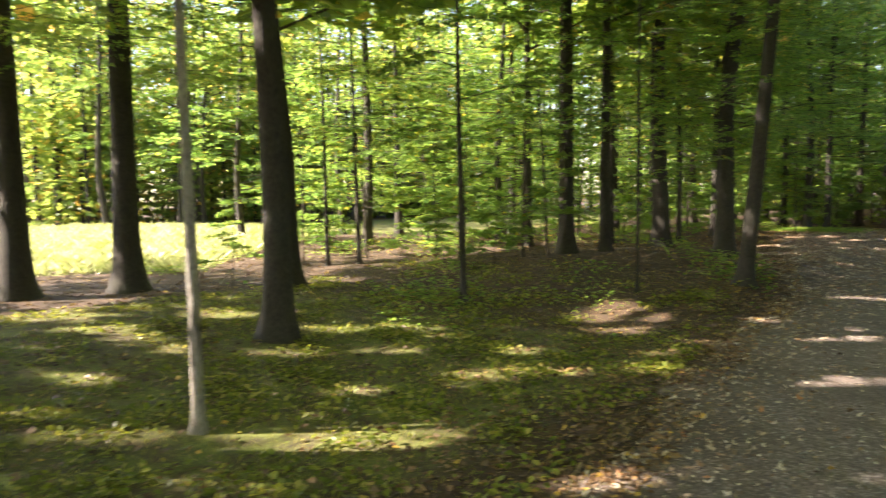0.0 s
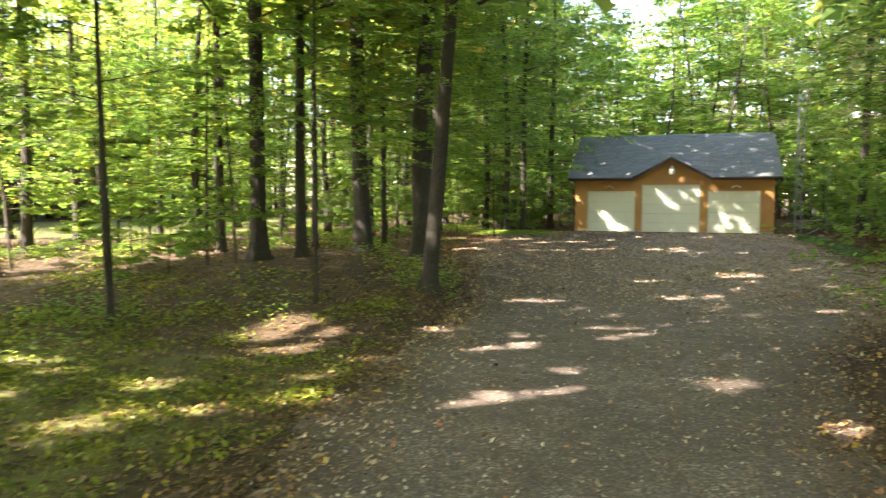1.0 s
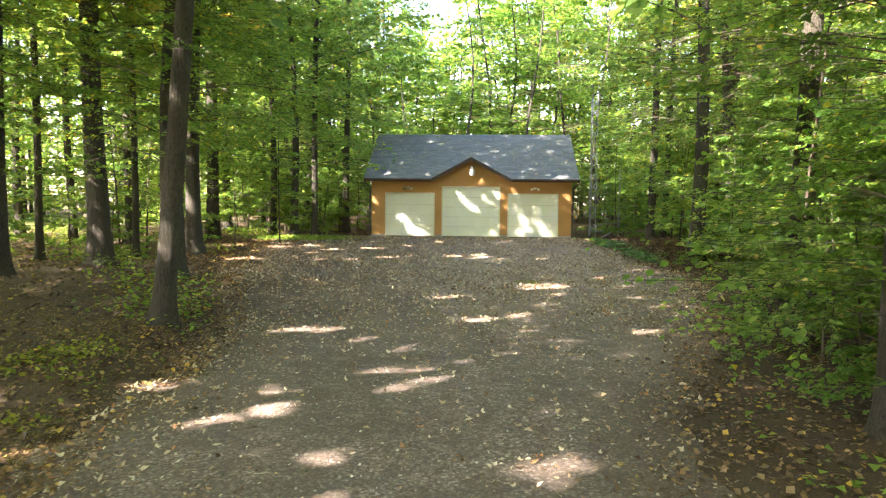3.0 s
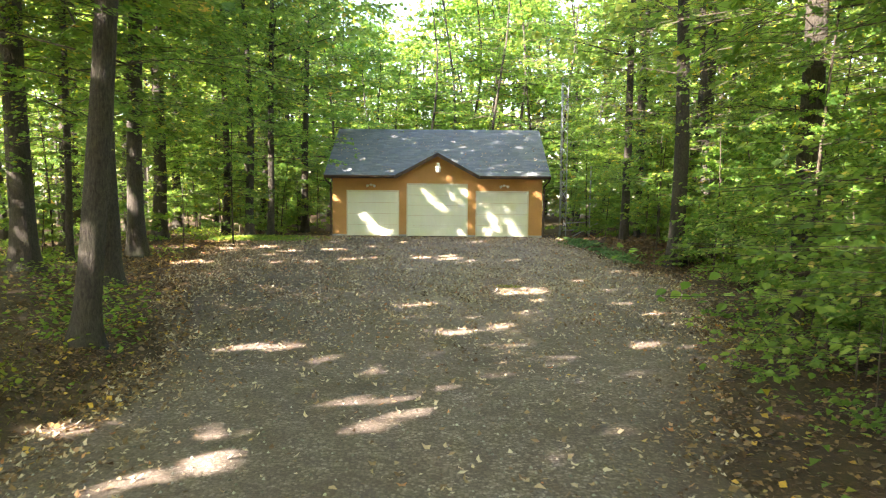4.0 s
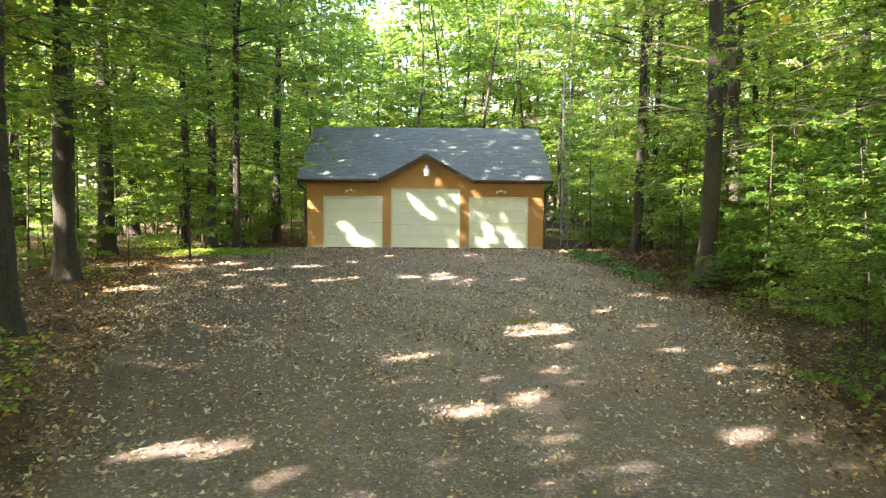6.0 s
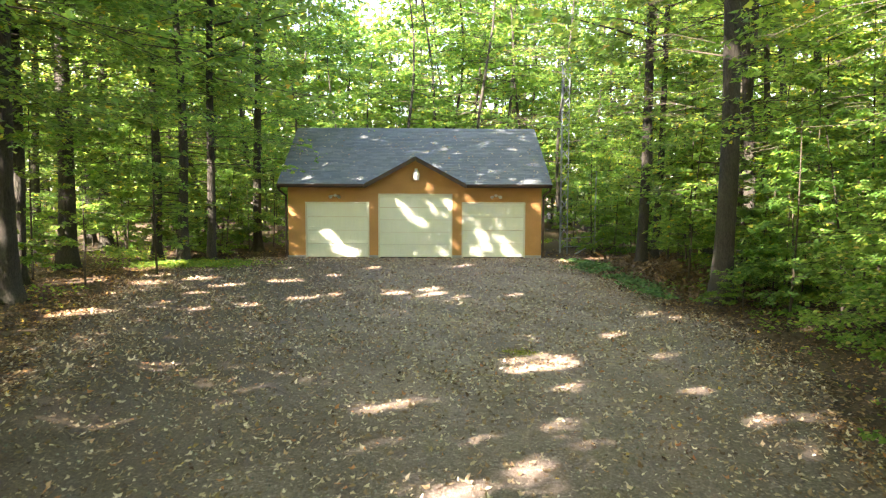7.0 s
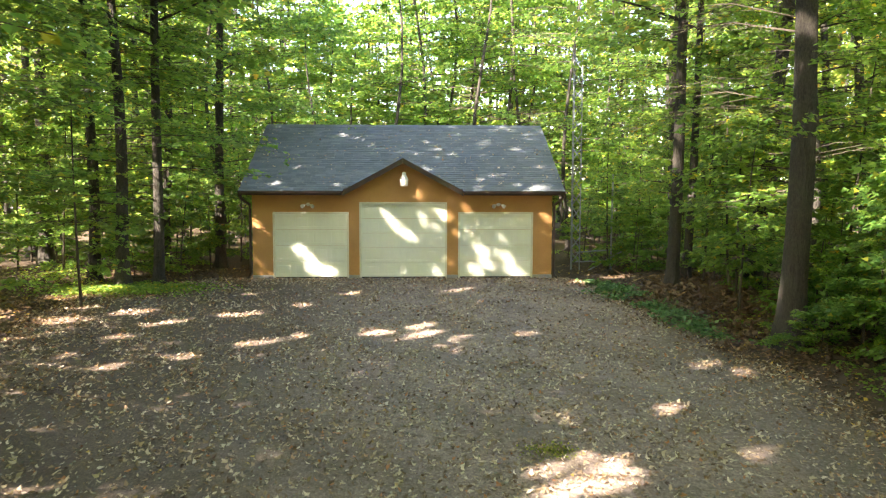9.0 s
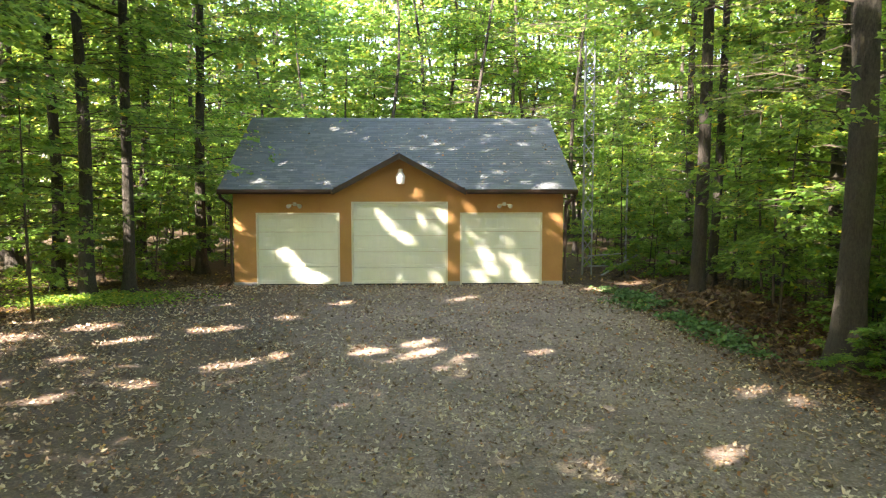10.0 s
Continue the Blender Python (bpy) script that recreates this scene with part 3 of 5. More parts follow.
def lattice_mast(x, y, height):
    """A three-legged galvanised lattice mast with zigzag braces."""
    z0 = float(ground_z(x, y))
    m = thing("lattice_mast", "galvanised steel lattice radio mast beside the garage", "mast", m=pose(x, y, z0, 0, 0, 8))
    side = 0.32
    legs = [(-side / 2, -0.12), (side / 2, -0.12), (0.0, 0.23)]
    for lx, ly in legs:
        tube_part("mast_leg", [([(lx, ly, -0.1), (lx, ly, height / 2), (lx, ly, height)], 0.025)], STEEL, m, 8)
    n = int(height / 0.52)
    for a, b in ((0, 1), (1, 2), (2, 0)):
        for k in range(n):
            z = 0.25 + k * 0.52
            p, q = (legs[a], legs[b]) if k % 2 else (legs[b], legs[a])
            tube_part("brace", [([(*p, z), ((p[0] + q[0]) / 2, (p[1] + q[1]) / 2, z + 0.2), (*q, z + 0.4)], 0.019)], STEEL, m, 5)
    return m


lattice_mast(6.04, 2.9, 7.6)
pole = thing("pipe", "grey metal pipe leaning against the mast foot", "pipe", m=pose(6.3, 2.75, 0.12))
tube_part("pipe_run", [([(0, 0, -0.28), (0.75, 0.15, 0.12), (1.5, 0.3, 0.5)], 0.03)], STEEL, pole, 8)

post = thing("metal_pole", "slender grey steel pole beside the lattice mast", "pole", m=pose(7.4, 3.0, float(ground_z(7.4, 3.0))))
tube_part("pole_shaft", [([(0, 0, -0.2), (0, 0, 1.6), (0.02, 0, 3.4)], 0.035)], STEEL, post, 8)
tube_part("cross_bar", [([(-1.3, -0.1, 0.62), (-0.65, -0.05, 0.66), (0, 0, 0.70)], 0.025)], STEEL, post, 6)
tube_part("cross_bar", [([(-1.3, -0.1, 0.28), (-0.65, -0.05, 0.30), (0, 0, 0.32)], 0.025)], STEEL, post, 6)

# ---- foliage ----
SMALL_LEAF = (np.array([[-0.42, 0.12, 0.05], [0.42, 0.28, 0.05], [-0.04, 1.0, -0.06]]), np.array([[0, 1, 2]]))
FAR_LEAF = (np.array([[0, 0, 0], [0.48, 0.50, 0.10], [0, 1, -0.08], [-0.48, 0.50, 0.10]]), np.array([[0, 1, 2], [0, 2, 3]]))
NEAR_LEAF = (np.array([[0, 0, 0], [0.31, 0.22, 0.06], [0.38, 0.55, 0.07], [0, 1, -0.08], [-0.38, 0.55, 0.07], [-0.31, 0.22, 0.06]]),
             np.array([[0, 1, 2], [0, 2, 3], [0, 3, 4], [0, 4, 5]]))
DRY_LEAF = (np.array([[0, 0, 0], [0.42, 0.16, 0.16], [0.12, 0.52, 0.0], [-0.06, 1.05, 0.20], [-0.36, 0.38, 0.08]]), np.array([[0, 1, 2], [0, 2, 3], [0, 3, 4]]))
BLADE = (np.array([[-0.035, 0, 0], [0.035, 0, 0], [0.02, 0.6, 0.02], [0, 1, 0.12]]), np.array([[0, 1, 2], [0, 2, 3]]))


def leaves(shape, pos, way, up, size):
    """Verts and triangles of leaves at pos that point along way with their upper side along up."""
    lv, lf = shape
    way = way / (np.linalg.norm(way, axis=1)[:, None] + 1e-9)
    side = np.cross(way, up)
    side /= np.linalg.norm(side, axis=1)[:, None] + 1e-9
    nrm = np.cross(side, way)
    v = pos[:, None] + size[:, None, None] * (lv[None, :, 0:1] * side[:, None] + lv[None, :, 1:2] * way[:, None] + lv[None, :, 2:3] * nrm[:, None])
    f = lf[None] + (np.arange(len(pos)) * len(lv))[:, None, None]
    return v.reshape(-1, 3), f.reshape(-1, 3)


LEAF_LAYOUT = {}


def crown_mesh(name, wv, wf, lv, lf, mats):
    idx = np.concatenate([np.ones(len(wf), int), np.zeros(len(lf), int)])
    return mesh_of(name, np.concatenate([wv, lv]), [wf, lf + len(wv)], mats, idx)


class Spray:
    """Gathers boughs: wood as thin tubes, leaves as points."""

    def __init__(self, seed):
        self.rng = np.random.default_rng(seed)
        self.wv, self.wf, self.n = [], [], 0
        self.pos, self.way, self.up, self.size = [], [], [], []

    def wood(self, pts, radii, sides=4):
        v, f = tube(pts, radii, sides)
        self.wv.append(v), self.wf.append(f + self.n)
        self.n += len(v)

    def bough(self, origin, az, length, rise, droop, count, size, thick, flat=0.45, twigged=True):
        rng = self.rng
        d = np.array([math.cos(az), math.sin(az), 0.0])
        bend = rng.normal(0, 0.2)
        side0 = np.array([-d[1], d[0], 0.0])
        path = lambda t: np.asarray(origin) + np.multiply.outer(t, d) * length + np.multiply.outer(np.asarray(t) ** 2, side0) * bend * length + np.multiply.outer(rise * np.asarray(t) - droop * np.asarray(t) ** 2, np.array([0, 0, 1.0])) * length  # noqa: E731
        ts = np.linspace(0, 1, 4)
        self.wood(path(ts), thick * (1 - 0.85 * ts), 3)
        twigs = max(3, int(length * 3.2))
        tt = np.sort(rng.uniform(0.14, 1.0, twigs))
        per = max(2, int(count / (twigs + 1)))
        for k, t in enumerate(tt):
            base = path(np.array([t]))[0]
            sgn = 1 if k % 2 else -1
            a = az + sgn * rng.uniform(0.5, 1.15)
            l2 = (0.30 + 0.42 * (1 - t)) * length * rng.uniform(0.6, 1.1) + 0.12
            l2 = min(l2, 1.6)
            w = np.array([math.cos(a), math.sin(a), rng.uniform(-0.22, 0.12)])
            end = base + w * l2
            if twigged:
                self.wood(np.array([base, end]), [thick * 0.35, 0.003], 3)
            n = rng.poisson(per)
            u = rng.uniform(0.15, 1.05, n)
            p = base + np.multiply.outer(u, w) * l2
            self.spread(p, w, n, size, flat)
        n = per
        u = rng.uniform(0.3, 1.05, n)
        self.spread(path(u), d, n, size, flat)

    def spread(self, p, w, n, size, flat):
        rng = self.rng
        if not n:
            return
        a = rng.uniform(-1.3, 1.3, n)
        c, s = np.cos(a), np.sin(a)
        way = np.stack([w[0] * c - w[1] * s, w[0] * s + w[1] * c, rng.normal(-0.26, 0.24, n)], 1)
        self.pos.append(p + rng.normal(0, 0.35, (n, 3)) * [size, size, size * 0.8])
        self.way.append(way)
        self.up.append(np.stack([rng.normal(0, flat, n), rng.normal(0, flat, n), np.ones(n)], 1))
        self.size.append(size * rng.uniform(0.6, 1.2, n))

    def mesh(self, name, shape, leaf_mat, wood_mat):
        lv, lf = leaves(shape, np.concatenate(self.pos), np.concatenate(self.way), np.concatenate(self.up), np.concatenate(self.size))
        wv, wf = np.concatenate(self.wv), np.concatenate(self.wf)
        me = crown_mesh(name, wv, wf, lv, lf, [leaf_mat, wood_mat])
        LEAF_LAYOUT[me.name] = (wv, wf, lv, shape, [leaf_mat, wood_mat])
        return me


def high_crown(seed, h0=7.5, h1=21.0, radius=4.4, count=1750, size=0.34):
    sp = Spray(seed)
    n = 26
    for k in range(n):
        f = k / (n - 1)
        z = h0 + (h1 - h0) * f
        r = radius * (0.55 + 0.65 * math.sin(math.pi * min(1, 0.15 + 0.85 * f))) * sp.rng.uniform(0.6, 1.1) * (1 - 0.35 * f)
        sp.bough((0, 0, z), sp.rng.uniform(0, 2 * math.pi), r, 0.45, 0.18, count / n, size, 0.05 * (1.1 - f), flat=0.75, twigged=False)
    return sp.mesh("crown", FAR_LEAF, LEAF_HIGH, TWIG)


def low_boughs(seed, h0=2.6, h1=9.5, n=17, reach=3.6, count=4700, size=0.135, shape=SMALL_LEAF):
    sp = Spray(seed)
    for k in range(n):
        z = h0 + (h1 - h0) * (k + sp.rng.uniform(0, 0.8)) / n
        sp.bough((0, 0, z), sp.rng.uniform(0, 2 * math.pi), reach * sp.rng.uniform(0.55, 1.15), 0.34, 0.42, count / n, size, 0.013)
    return sp.mesh("lower_crown", shape, LEAF, TWIG)


def full_crown(seed, h0=2.2, h1=17.0, n=44, reach=3.6, count=7600, size=0.19):
    """The crown of a tree at a wood's edge, leafy almost to the ground."""
    sp = Spray(seed)
    for k in range(n):
        f = (k + sp.rng.uniform(0, 0.9)) / n
        r = reach * (0.75 + 0.45 * math.sin(math.pi * f)) * (1 - 0.45 * f) * sp.rng.uniform(0.65, 1.15)
        sp.bough((0, 0, h0 + (h1 - h0) * f), sp.rng.uniform(0, 2 * math.pi), r, 0.22, 0.28, count / n, size, 0.035 * (1.1 - f), 0.5)
    return sp.mesh("crown", SMALL_LEAF, LEAF, TWIG)


def sapling_meshes(seed, height, count, size, shape=SMALL_LEAF, mat=None, low=0.9, reach=1.6):
    """Stem and crown of a young tree or shrub."""
    sp = Spray(seed)
    n = int(height * 3.2)
    lean = sp.rng.normal(0, 0.05, 2)
    ts = np.linspace(0, 1, 6)
    stem = np.stack([lean[0] * ts ** 2 * height, lean[1] * ts ** 2 * height, -0.1 + ts * (height + 0.1)], 1)
    sv, sf = tube(stem, 0.012 * height ** 0.6 * (1 - 0.85 * ts) + 0.004, 7)
    for k in range(n):
        z = low + (height - low) * (k + sp.rng.uniform(0, 1)) / n
        f = z / height
        o = (lean[0] * f * f * height, lean[1] * f * f * height, z)
        sp.bough(o, sp.rng.uniform(0, 2 * math.pi), reach * (1.15 - 0.75 * f) * sp.rng.uniform(0.6, 1.1), 0.22, 0.30, count / n, size, 0.012)
    return mesh_of("stem", sv, sf, [TWIG], smooth=True), sp.mesh("crown", shape, mat or LEAF, TWIG)


def trunk_mesh(seed, diam, height, lean, mat, bend=0.12):
    rng = np.random.default_rng(seed)
    hs = np.array([-0.35, -0.05, 0.12, 0.3, 0.6, 1.2, 2.2, 3.5, 5, 7, 9.5, 12, 15, 18, 21.5]) * (height / 21.5)
    hs[:6] = [-0.35, -0.05, 0.12, 0.3, 0.6, 1.2]
    r = diam / 2
    ph = rng.uniform(0, 6.28, 3)
    sides = 14
    a = np.arange(sides) * 2 * np.pi / sides
    lobes = 1 + 0.5 * np.sin(a * 3 + ph[0]) + 0.35 * np.sin(a * 5 + ph[1])
    v = []
    for h in hs:
        f = max(0, h) / height
        rad = r * (1.0 - 0.85 * f ** 1.15)
        flare = math.exp(-max(0, h + 0.05) / (0.75 * diam + 0.04))
        rr = rad * (1 + flare * (0.50 + 0.30 * lobes)) * (1 + 0.03 * np.sin(a * 4 + h * 1.7 + ph[2]))
        cx = lean[0] * h + bend * math.sin(h * 0.35 + ph[0]) * min(1, max(0, h) / 3)
        cy = lean[1] * h + bend * math.sin(h * 0.31 + ph[1]) * min(1, max(0, h) / 3)
        v.append(np.stack([cx + rr * np.cos(a), cy + rr * np.sin(a), np.full(sides, h)], 1))
    k = np.arange(sides)
    f = [np.stack([i * sides + k, i * sides + (k + 1) % sides, (i + 1) * sides + (k + 1) % sides, (i + 1) * sides + k], 1) for i in range(len(hs) - 1)]
    return mesh_of("trunk", np.concatenate(v), np.concatenate(f), [mat], smooth=True)


HIGH = [high_crown(100 + k) for k in range(5)]
BROAD = [high_crown(150 + k, 6.5, 21.0, 4.7, 1550, 0.49) for k in range(4)]
LOW = [low_boughs(200 + k) for k in range(5)]
LOW_NEAR = [low_boughs(230 + k, 2.3, 6.5, 17, 3.2, 6800, 0.082, NEAR_LEAF) for k in range(2)]
LAYERED = [low_boughs(270 + k, 3.0, 10.0, 27, 4.3, 10500, 0.125) for k in range(2)]
FULL = [full_crown(250 + k) for k in range(4)]
FULL_FAR = [full_crown(260 + k, 1.5, 19.0, 40, 4.4, 5200, 0.36) for k in range(3)]
SAPLINGS = [sapling_meshes(300 + k, h, c, 0.140) for k, (h, c) in enumerate(((3.2, 1250), (4.5, 1700), (6.0, 2250), (7.5, 2700), (5.2, 1980)))]
BUSHES = [sapling_meshes(350 + k, h, c, 0.125, low=0.15, reach=1.25) for k, (h, c) in enumerate(((1.3, 720), (1.9, 980), (2.4, 1180)))]
SHRUBS = [sapling_meshes(400 + k, h, c, 0.088, NEAR_LEAF, LEAF_BROAD, 0.30, 1.5) for k, (h, c) in enumerate(((1.6, 1100), (2.2, 1550), (2.8, 2000)))]

rand = random.Random(11)
TRUNKS = []


def tree(x, y, diam, height=21.0, lean=(0, 0), low=True, high=True, bark=None, label="", low_scale=1.0, full=False):
    z = float(ground_z(x, y))
    k = len(TRUNKS)
    TRUNKS.append((x, y))
    t = thing("tree", label or "tall straight forest maple with grey-brown bark and green leaves", "tree", "woodland trees", pose(x, y, z))
    behind = y > 8.5 and abs(x) < 18
    child("trunk", trunk_mesh(k, diam * (0.62 if behind else 1), height, lean, bark or BARK, 1.3 * diam if behind else (0.14 if k < 34 else 0.5) * diam), t)
    if full:
        child("crown", FULL_FAR[k % 3] if y > 19 else FULL[k % len(FULL)], t, pose(0, 0, 0, 0, 0, rand.uniform(0, 360)) @ Matrix.Diagonal((1, 1, height / 19.0, 1)))
        return t
    if high and not (x < -17 and -24 < y < 9 and k % 5 > 2):
        s = height / 21.0
        spread = 1.35 if -14 < x < 0 and -36 < y < -5 or 0 < x < 14 and y < -17 or -17 < x < -10 and -1 < y < 9 else 1.0
        m = pose(lean[0] * height * 0.6, lean[1] * height * 0.6, 0, 0, 0, rand.uniform(0, 360)) @ Matrix.Diagonal((s * spread, s * spread, s, 1))
        wide = y > -5 or x > 5 and y > -12 or x < -18 and y > -26 or x > 16 and y > -8
        child("crown", HIGH[k % len(HIGH)] if wide else BROAD[k % len(BROAD)], t, m)
    if low:
        s = low_scale * rand.uniform(0.85, 1.15)
        near = -7 < x < 8 and y < -15
        child("lower_crown", LOW_NEAR[k % 2] if near else LOW[(k * 3) % len(LOW)], t, pose(0, 0, rand.uniform(-0.2, 1.2), 0, 0, rand.uniform(0, 360)) @ Matrix.Diagonal((s, s, 1, 1)))
    return t


def young(name, meshes, x, y, scale, label, category, group):
    m = pose(x, y, float(ground_z(x, y)), rand.uniform(-4, 4), rand.uniform(-4, 4), rand.uniform(0, 360)) @ Matrix.Diagonal((scale, scale, scale, 1))
    t = thing(name, label, category, group, m)
    child("stem", meshes[0], t)
    child("crown", meshes[1], t)
    return t


def sapling(x, y, kind, scale=1.0):
    return young("sapling", SAPLINGS[kind % len(SAPLINGS)], x, y, scale, "thin understorey maple sapling with layered green leaves", "sapling", "understorey saplings")


def shrub(x, y, kind, scale=1.0):
    return young("shrub", SHRUBS[kind % len(SHRUBS)], x, y, scale, "leafy green beech shrub at the edge of the driveway", "shrub", "driveway shrubs")


def bush(x, y, kind, scale=1.0):
    return young("bush", BUSHES[kind % len(BUSHES)], x, y, scale, "low leafy maple regrowth on the woodland floor", "bush", "woodland undergrowth")


# trunks west of the drive
for x, y, d, lean, low in (
    (-17.1, -32.9, 0.60, (-0.03, 0.02), False), (-16.1, -30.8, 0.60, (0, 0), False), (-9.2, -31.8, 0.47, (-0.005, 0.0), False),
    (-13.85, -27.9, 0.60, (-0.03, -0.02), False), (-10.6, -19.8, 0.46, (0, 0), True), (-9.75, -18.9, 0.31, (0, 0), False),
    (-9.25, -15.8, 0.54, (-0.01, 0), True), (-8.95, -10.5, 0.48, (0.01, 0), True), (-4.6, -22.35, 0.35, (0.095, 0.0), True),
    (-12.8, -18.5, 0.26, (0, 0), True), (-11.8, -14.4, 0.22, (0, 0), True), (-11.1, -3.4, 0.52, (0.01, 0), True),
    (-9.9, -12.6, 0.2, (0, 0), False),
    (-19.8, 2.3, 0.5, (0, 0), True), (-15.5, 7.9, 0.4, (0, 0), True), (-6.6, 3.5, 0.35, (0.01, 0), True),
):
    tree(x, y, d, (26 if d > 0.4 and -21 < y < -2 else 19) + 4 * rand.random(), lean, low, low_scale=1.05)
for x, y, d in ((-8.86, -27.2, 0.15), (-15.5, -25.1, 0.13), (-14.7, -24.6, 0.14), (-6.05, -24.8, 0.08)):
    tree(x, y, d, 9.0, (rand.uniform(-0.02, 0.02), 0), True, False, label="slender young maple with thin grey trunk", low_scale=0.7)
young_maple = tree(-6.3, -35.1, 0.14, 10.0, (0.0, 0.0), False, False, BARK_PALE_LIT, "slender young maple with pale sunlit trunk")
child("crown", LOW[2], young_maple, pose(0, 0, 1.9, 0, 0, 40) @ Matrix.Diagonal((0.6, 0.6, 1, 1)))
# wide drooping lower boughs towards the garage
for k, (x, y, rise, s, turn) in enumerate(((-8.95, -10.5, 1.2, 1.15, 20), (-11.1, -3.4, 0.6, 1.0, 130), (-9.25, -15.8, 1.6, 0.95, 250), (-8.95, -10.5, 3.4, 1.25, 200), (-11.1, -3.4, 3.6, 1.3, 320), (-6.6, 3.5, 2.2, 1.05, 60), (-6.6, 3.5, 4.6, 1.15, 170), (-17.1, -32.9, 1.3, 0.9, 15), (-16.1, -30.8, 1.8, 0.9, 80), (-9.2, -31.8, 2.4, 0.8, 140), (-13.85, -27.9, 1.4, 0.9, 210))):
    owner = next(o for o in scene.objects if o.name.startswith("tree") and o.parent is None and abs(o.matrix_basis[0][3] - x) < 0.01 and abs(o.matrix_basis[1][3] - y) < 0.01)
    child("lower_crown", LAYERED[k % 2], owner, pose(0, 0, rise, 0, 0, turn) @ Matrix.Diagonal((s, s, 1, 1)))
# tall trees added so that their crowns shade the wood behind the garage
for x, y in ((-13.5, 5.0), (-10.8, 8.6), (-16.5, 0.5)):
    tree(x, y, 0.45, 27, low=False)
for x, y, rise, s in ((-7.2, -1.1, 0.9, 0.85), (-10.4, -7.4, 1.0, 0.9), (-13.2, -6.6, 0.5, 1.0)):
    t = tree(x, y, 0.3, 20, (rand.uniform(-0.02, 0.02), 0), low=False)
    child("lower_crown", LAYERED[len(TRUNKS) % 2], t, pose(0, 0, rise, 0, 0, rand.uniform(0, 360)) @ Matrix.Diagonal((s, s, 1, 1)))
overhang = next(o for o in scene.objects if o.name.startswith("tree") and o.parent is None and abs(o.matrix_basis[0][3] + 4.6) < 0.01)
lawn_maple = next(o for o in scene.objects if o.name.startswith("tree") and o.parent is None and abs(o.matrix_basis[0][3] + 9.2) < 0.01)
# second crowns added above the view, only to shade the drive
child("crown", BROAD[2], lawn_maple, pose(0.5, 0, -0.8, 0, 0, 200) @ Matrix.Diagonal((1.9, 1.9, 1, 1)))
child("crown", BROAD[1], overhang, pose(1.5, 1.5, 0.5, 0, 0, 75) @ Matrix.Diagonal((1.5, 1.5, 1, 1)))
# trunks east of the drive
for x, y, d, lean, low in (
    (5.05, -26.3, 0.34, (0.01, 0), True), (7.45, -18.2, 0.50, (0, 0), True), (8.1, -8.2, 0.52, (0, 0), True),
    (7.9, -1.8, 0.36, (0.02, 0), True), (10.7, -1.0, 0.46, (0.09, 0), False), (8.7, -0.8, 0.26, (0.03, 0), False), (14.9, 6.5, 0.55, (0, 0), True), (18.8, 7.1, 0.5, (0, 0), True),
):
    tree(x, y, d, 19 + 4 * rand.random(), lean, low, low_scale=0.72 if -4 < y < 0 else 1.0)


for k, (x, y, rise, s, turn) in enumerate(((8.1, -8.2, 0.6, 0.9, 40), (7.45, -18.2, 0.9, 0.9, 150), (10.7, -1.0, 0.4, 1.0, 75), (5.05, -26.3, 0.8, 0.75, 210))):
    owner = next(o for o in scene.objects if o.name.startswith("tree") and o.parent is None and abs(o.matrix_basis[0][3] - x) < 0.01 and abs(o.matrix_basis[1][3] - y) < 0.01)
    child("lower_crown", LAYERED[(k + 1) % 2], owner, pose(0, 0, rise, 0, 0, turn) @ Matrix.Diagonal((s, s, 1, 1)))


# low sprays of large beech leaves that reach over the drive
def beech_sprays(seed, reaching):
    sp = Spray(seed)
    for k in range(12):
        sp.bough((0, 0, 0.9 + 0.17 * k), radians(sp.rng.uniform(95, 215)), sp.rng.uniform(1.3, 2.4), 0.16, 0.10, 120, 0.082, 0.006, 0.6)
    for k in range(reaching):
        sp.bough((0, 0, 1.55 + 0.2 * k), radians(192 + 7 * k), 2.7 - 0.15 * k, 0.10, 0.07, 70, 0.105, 0.007, 0.5)
    return sp.mesh("lower_crown", NEAR_LEAF, LEAF_BROAD, TWIG)


for x, y, turn in ((5.05, -26.3, 0), (7.45, -18.2, 15)):
    owner = next(o for o in scene.objects if o.name.startswith("tree") and o.parent is None and abs(o.matrix_basis[0][3] - x) < 0.01 and abs(o.matrix_basis[1][3] - y) < 0.01)
    child("lower_crown", beech_sprays(500 + turn, 4 if turn == 0 else 0), owner, pose(0, 0, 0, 0, 0, turn))
    child("lower_crown", LOW_NEAR[turn % 2], owner, pose(0, 0, -0.3, 0, 0, 170 + 7 * turn) @ Matrix.Diagonal((0.8, 0.8, 1, 1)))


def room(x, y, gap):
    return all((x - a) ** 2 + (y - b) ** 2 > gap * gap for a, b in TRUNKS)


# leafy trees that close the view behind and beside the garage
def edge_tree(x, y, h):
    tree(x, y, 0.28 + 0.1 * rand.random(), h, (rand.uniform(-0.02, 0.02), 0), full=True, label="leafy maple at the wood's edge, green almost to the ground")


